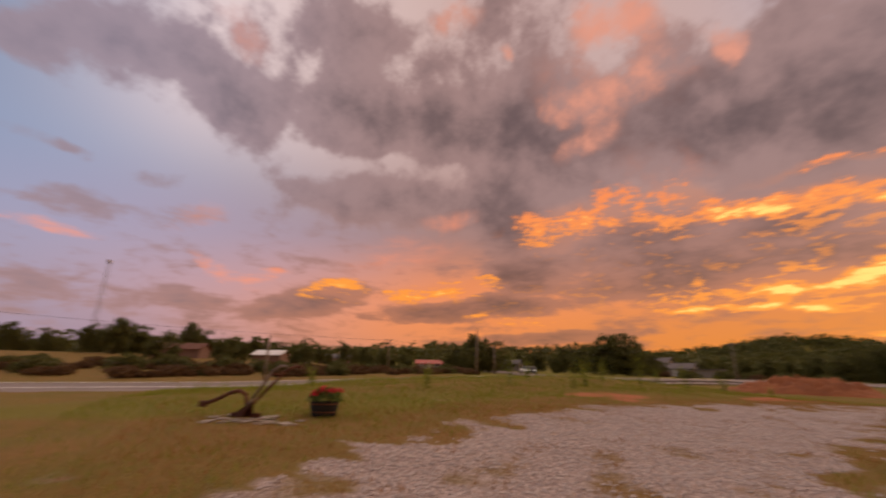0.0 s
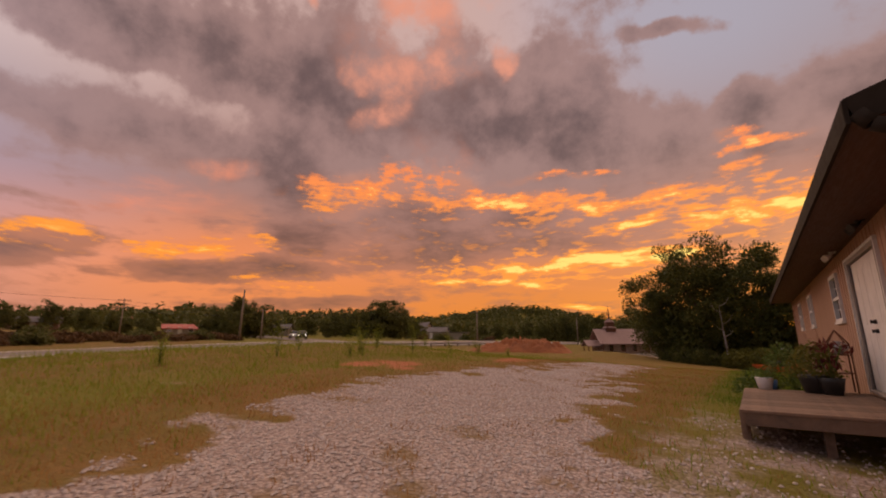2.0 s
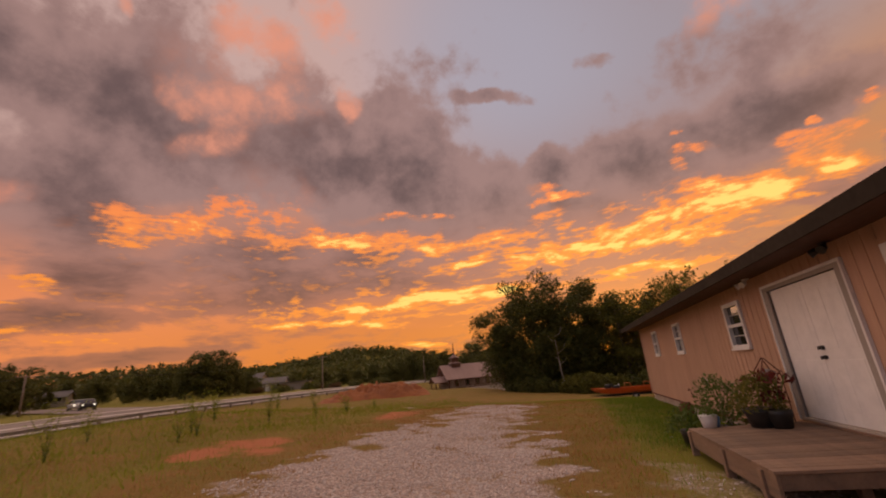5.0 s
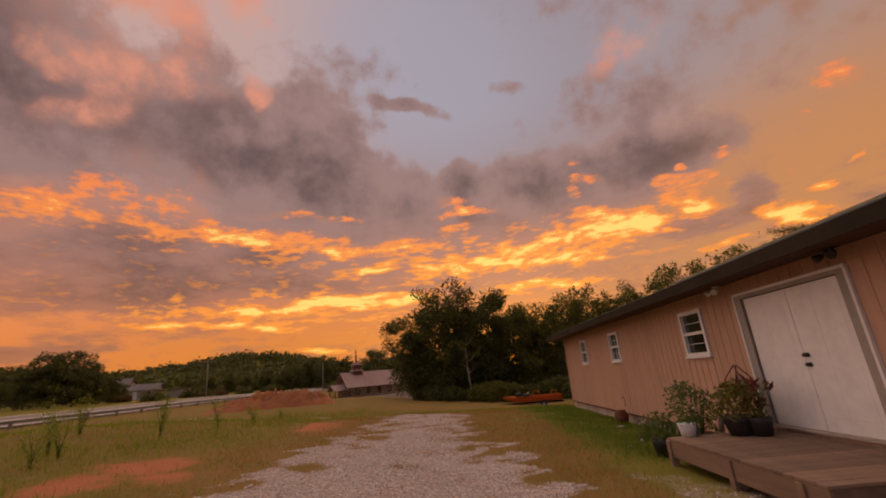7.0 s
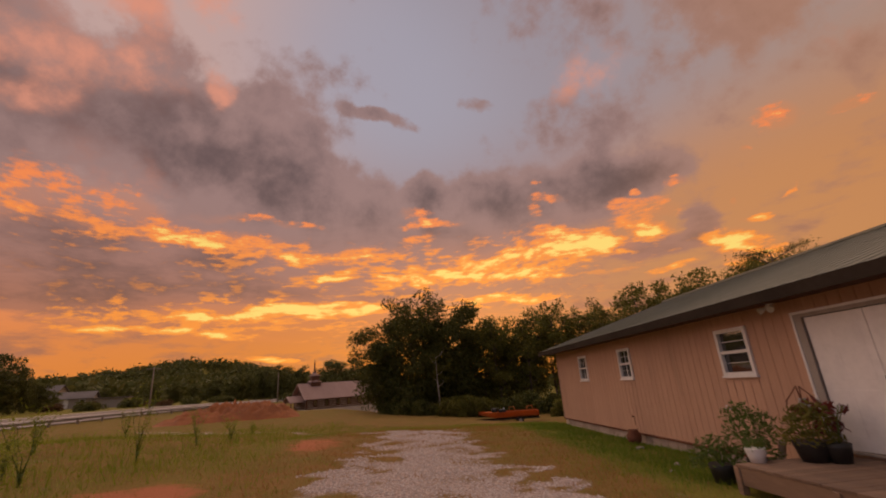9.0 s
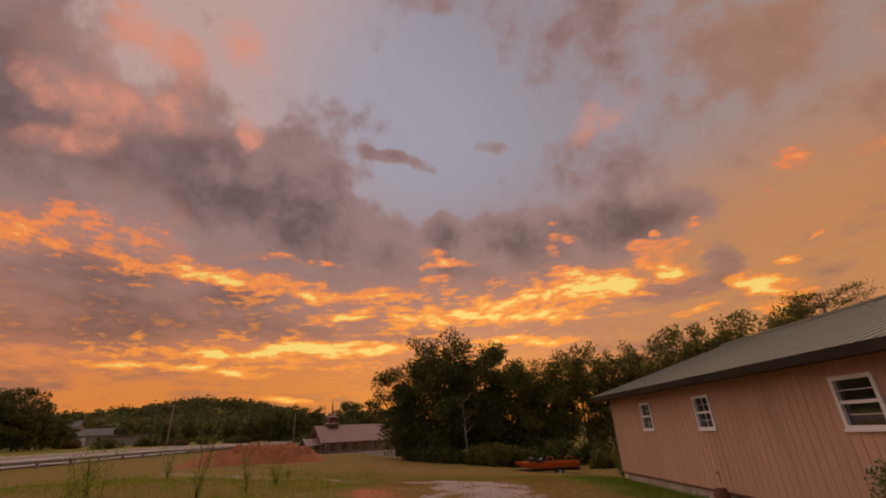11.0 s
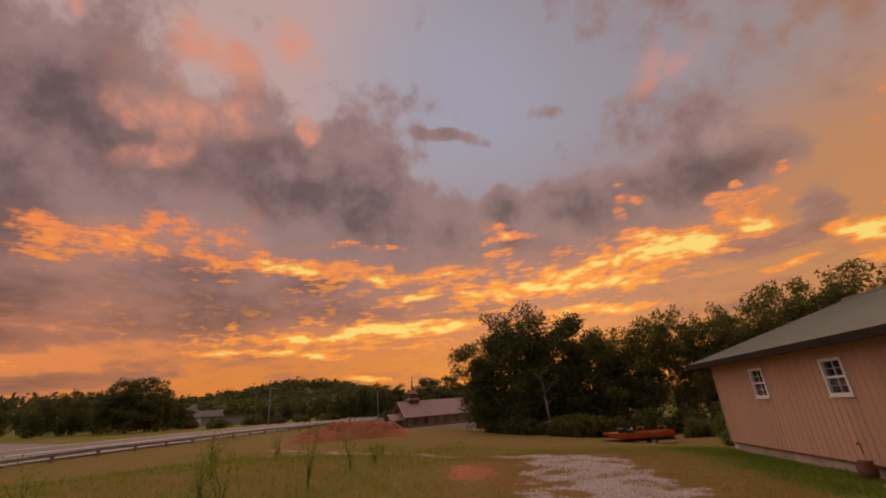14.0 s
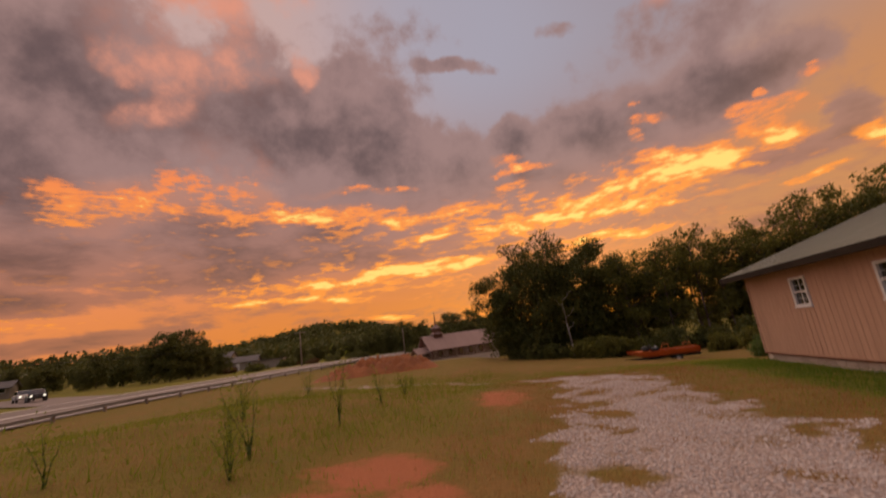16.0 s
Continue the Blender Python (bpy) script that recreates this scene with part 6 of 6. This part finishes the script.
# wire plant stand with a peaked top and a small pale figure of a bird house kind
stand = thing("plant_stand", -0.34, 0.05, DZ, "wrought-iron plant stand with a peaked wire top", "plant stand")
for sx in (-0.14, 0.14):
    for sy in (-0.16, 0.16):
        part("leg", pipe([(sx, sy, 0), (sx, sy, 0.72), (sx * 0.9, sy * 0.9, 0.80)], 0.010, 6), RUST, stand)
for z in (0.30, 0.60):
    part("shelf", boxes((-0.15, 0.15, -0.17, 0.17, z, z + 0.015)), RUST, stand)
for sy in (-0.16, 0.16):
    part("peak", pipe([(-0.14, sy, 0.78), (0, sy * 0.2, 1.02), (0.14, sy, 0.78)], 0.010, 6), RUST, stand)
jug = thing("watering_jug", -0.34, 0.03, DZ + 0.616, "grey enamel jug on the plant stand", "jug")
part("body", lathe([(0.06, 0), (0.085, 0.06), (0.08, 0.13), (0.045, 0.19), (0.05, 0.22)], 14), GALV, jug)
part("handle", pipe([(0.08, 0, 0.06), (0.14, 0, 0.10), (0.12, 0, 0.17), (0.05, 0, 0.20)], 0.009, 6), GALV, jug)
leaning = thing("leaning_board", -0.62, 0.62, gz(-0.6, 0.6), "short weathered board leaning by the deck", "board")
bm = boxes((-0.015, 0.015, -0.06, 0.06, 0, 0.75), bevel=0.004)
bmesh.ops.rotate(bm, cent=(0, 0, 0), matrix=Matrix.Rotation(radians(22), 3, "X"), verts=bm.verts)
part("plank", bm, OLDWOOD, leaning)
# brown jar and scraps by the wall
jar = thing("clay_jar", -0.35, 6.0, gz(-0.35, 6.0), "dark rusty-brown jar standing against the foundation", "jar")
part("body", lathe([(0.12, 0), (0.19, 0.12), (0.20, 0.25), (0.13, 0.36), (0.14, 0.40)], 16), RUST, jar)
for k, (x, y, s) in enumerate(((-0.8, 4.9, 0.09), (-1.2, 2.6, 0.08), (-1.7, 1.9, 0.05))):
    ob = new("loose_stone", STONES[k])
    ob.matrix_basis = pose(x, y, gz(x, y) + s * 0.3, 0, 0, k * 50) @ Matrix.Diagonal((s * 1.4, s, s, 1))
    tagged(ob, "pale loose stone in the grass by the house", "stone", "loose stones")

# ---- gravel and grass ----


def scatter(name, n, seed, xr, yr, accept, verts_of, mat, label, category):
    """Many small pieces, each a little mesh of its own shape, joined as one mass."""
    rng = np.random.default_rng(seed)
    x, y = rng.uniform(*xr, n), rng.uniform(*yr, n)
    keep = rng.random(n) < accept(x, y)
    x, y = x[keep], y[keep]
    z = ground_z(x, y)
    v, f = verts_of(rng, x, y, z)
    tagged(new(name, soup(name, v, f, [mat])), label, category, kind="stuff")


def rock_pieces(rng, x, y, z):
    n = len(x)
    base = np.array([(1, 0, 0), (-1, 0, 0), (0, 1, 0), (0, -1, 0), (0, 0, 1), (0, 0, -1)], float)
    s = rng.uniform(0.010, 0.030, (n, 1, 1)) * rng.uniform(0.6, 1.3, (n, 6, 1)) * np.array([1, 1, 0.7])
    p = base[None] * s
    a = rng.uniform(0, 6.28, n)
    c, d = np.cos(a)[:, None], np.sin(a)[:, None]
    p = np.stack([p[..., 0] * c - p[..., 1] * d, p[..., 0] * d + p[..., 1] * c + p[..., 2] * 0.3, p[..., 2]], -1)
    p += np.stack([x, y, z + 0.006], -1)[:, None]
    tri = np.array([(0, 2, 4), (2, 1, 4), (1, 3, 4), (3, 0, 4), (2, 0, 5), (1, 2, 5), (3, 1, 5), (0, 3, 5)])
    return p.reshape(-1, 3), (tri[None] + 6 * np.arange(n)[:, None, None]).reshape(-1, 3)


def blades(height):
    def make(rng, x, y, z):
        n = len(x)
        a = rng.uniform(0, 6.28, n)
        h = height * rng.uniform(0.4, 1.3, n)
        w = 0.004 + 0.035 * h
        lean = rng.uniform(0.1, 0.7, n) * h
        b = rng.uniform(0, 6.28, n)
        p0 = np.stack([x - np.cos(a) * w, y - np.sin(a) * w, z - 0.01], -1)
        p1 = np.stack([x + np.cos(a) * w, y + np.sin(a) * w, z - 0.01], -1)
        p2 = np.stack([x + np.cos(b) * lean, y + np.sin(b) * lean, z + h], -1)
        return np.stack([p0, p1, p2], 1).reshape(-1, 3), np.arange(3 * n).reshape(n, 3)
    return make


def patchy(x, y, s=0.9, o=0.0):
    return 0.5 + 0.5 * np.sin(x * s * 2.1 + o + 1.7 * np.sin(y * s * 1.3 + o)) * np.sin(y * s * 1.9 - o + 1.5 * np.sin(x * s * 0.8))


scatter("gravel", 60000, 201, (-9, 1.5), (-11, 12), lambda x, y: np.where(drive_mask(x, y) > 0.46, drive_mask(x, y), 0.0) * np.where(y < 4, 1, 0.5) * np.where((x > -2.9) & (y > -5), 0.3, 1.0), rock_pieces, PEBBLE, "loose pale pinkish gravel on the drive", "gravel")
off_house = lambda x, y: ((x < -0.05) & ~((x > -1.85) & (y > -3.3) & (y < 0.1))).astype(float)
scatter("short_grass", 150000, 202, (-15, 0), (-12, 14), lambda x, y: off_house(x, y) * np.clip(1.05 - 1.15 * drive_mask(x, y) - 0.8 * clay_mask(x, y), 0.0, 1) * (0.35 + 0.65 * patchy(x, y)) * (0.15 + 0.85 * smoothstep(-10.5, -8.0, x)) * (0.15 + 0.85 * smoothstep(-2.1, -3.1, x)), blades(0.06), STRAW, "short dry straw-coloured grass", "grass")
scatter("green_grass", 190000, 203, (-20, 0), (-13, 20), lambda x, y: off_house(x, y) * np.clip(1.0 - 1.3 * drive_mask(x, y) - 0.7 * dry_mask(x, y) - clay_mask(x, y), 0, 1) * (0.3 + 0.7 * patchy(x, y, 0.5, 2.0)), blades(0.08), GREENBLADE, "green lawn grass in patches", "grass")
scatter("tall_grass", 24000, 204, (-26, -9), (-12, 22), lambda x, y: np.clip(smoothstep(-9, -11.5, x) - clay_mask(x, y) - drive_mask(x, y), 0, 1) * patchy(x, y, 0.7, 4.0) ** 2, blades(0.22), GREENBLADE, "taller rough grass in the field", "grass")
scatter("drive_tufts", 26000, 205, (-8.3, -2.2), (-10.5, 11), lambda x, y: (patchy(x, y, 1.3, 1.0) > 0.88) * (0.4 + 0.6 * (x > -5.2)) * drive_mask(x, y), blades(0.07), STRAW, "tufts of grass grown through the gravel", "grass")
scatter("wall_grass", 30000, 206, (-2.7, -0.05), (0.2, 14), lambda x, y: (0.25 + 0.75 * patchy(x, y, 1.1, 3.0)) * smoothstep(-2.8, -1.3, x), blades(0.10), LUSHBLADE, "longer green grass along the house wall", "grass")
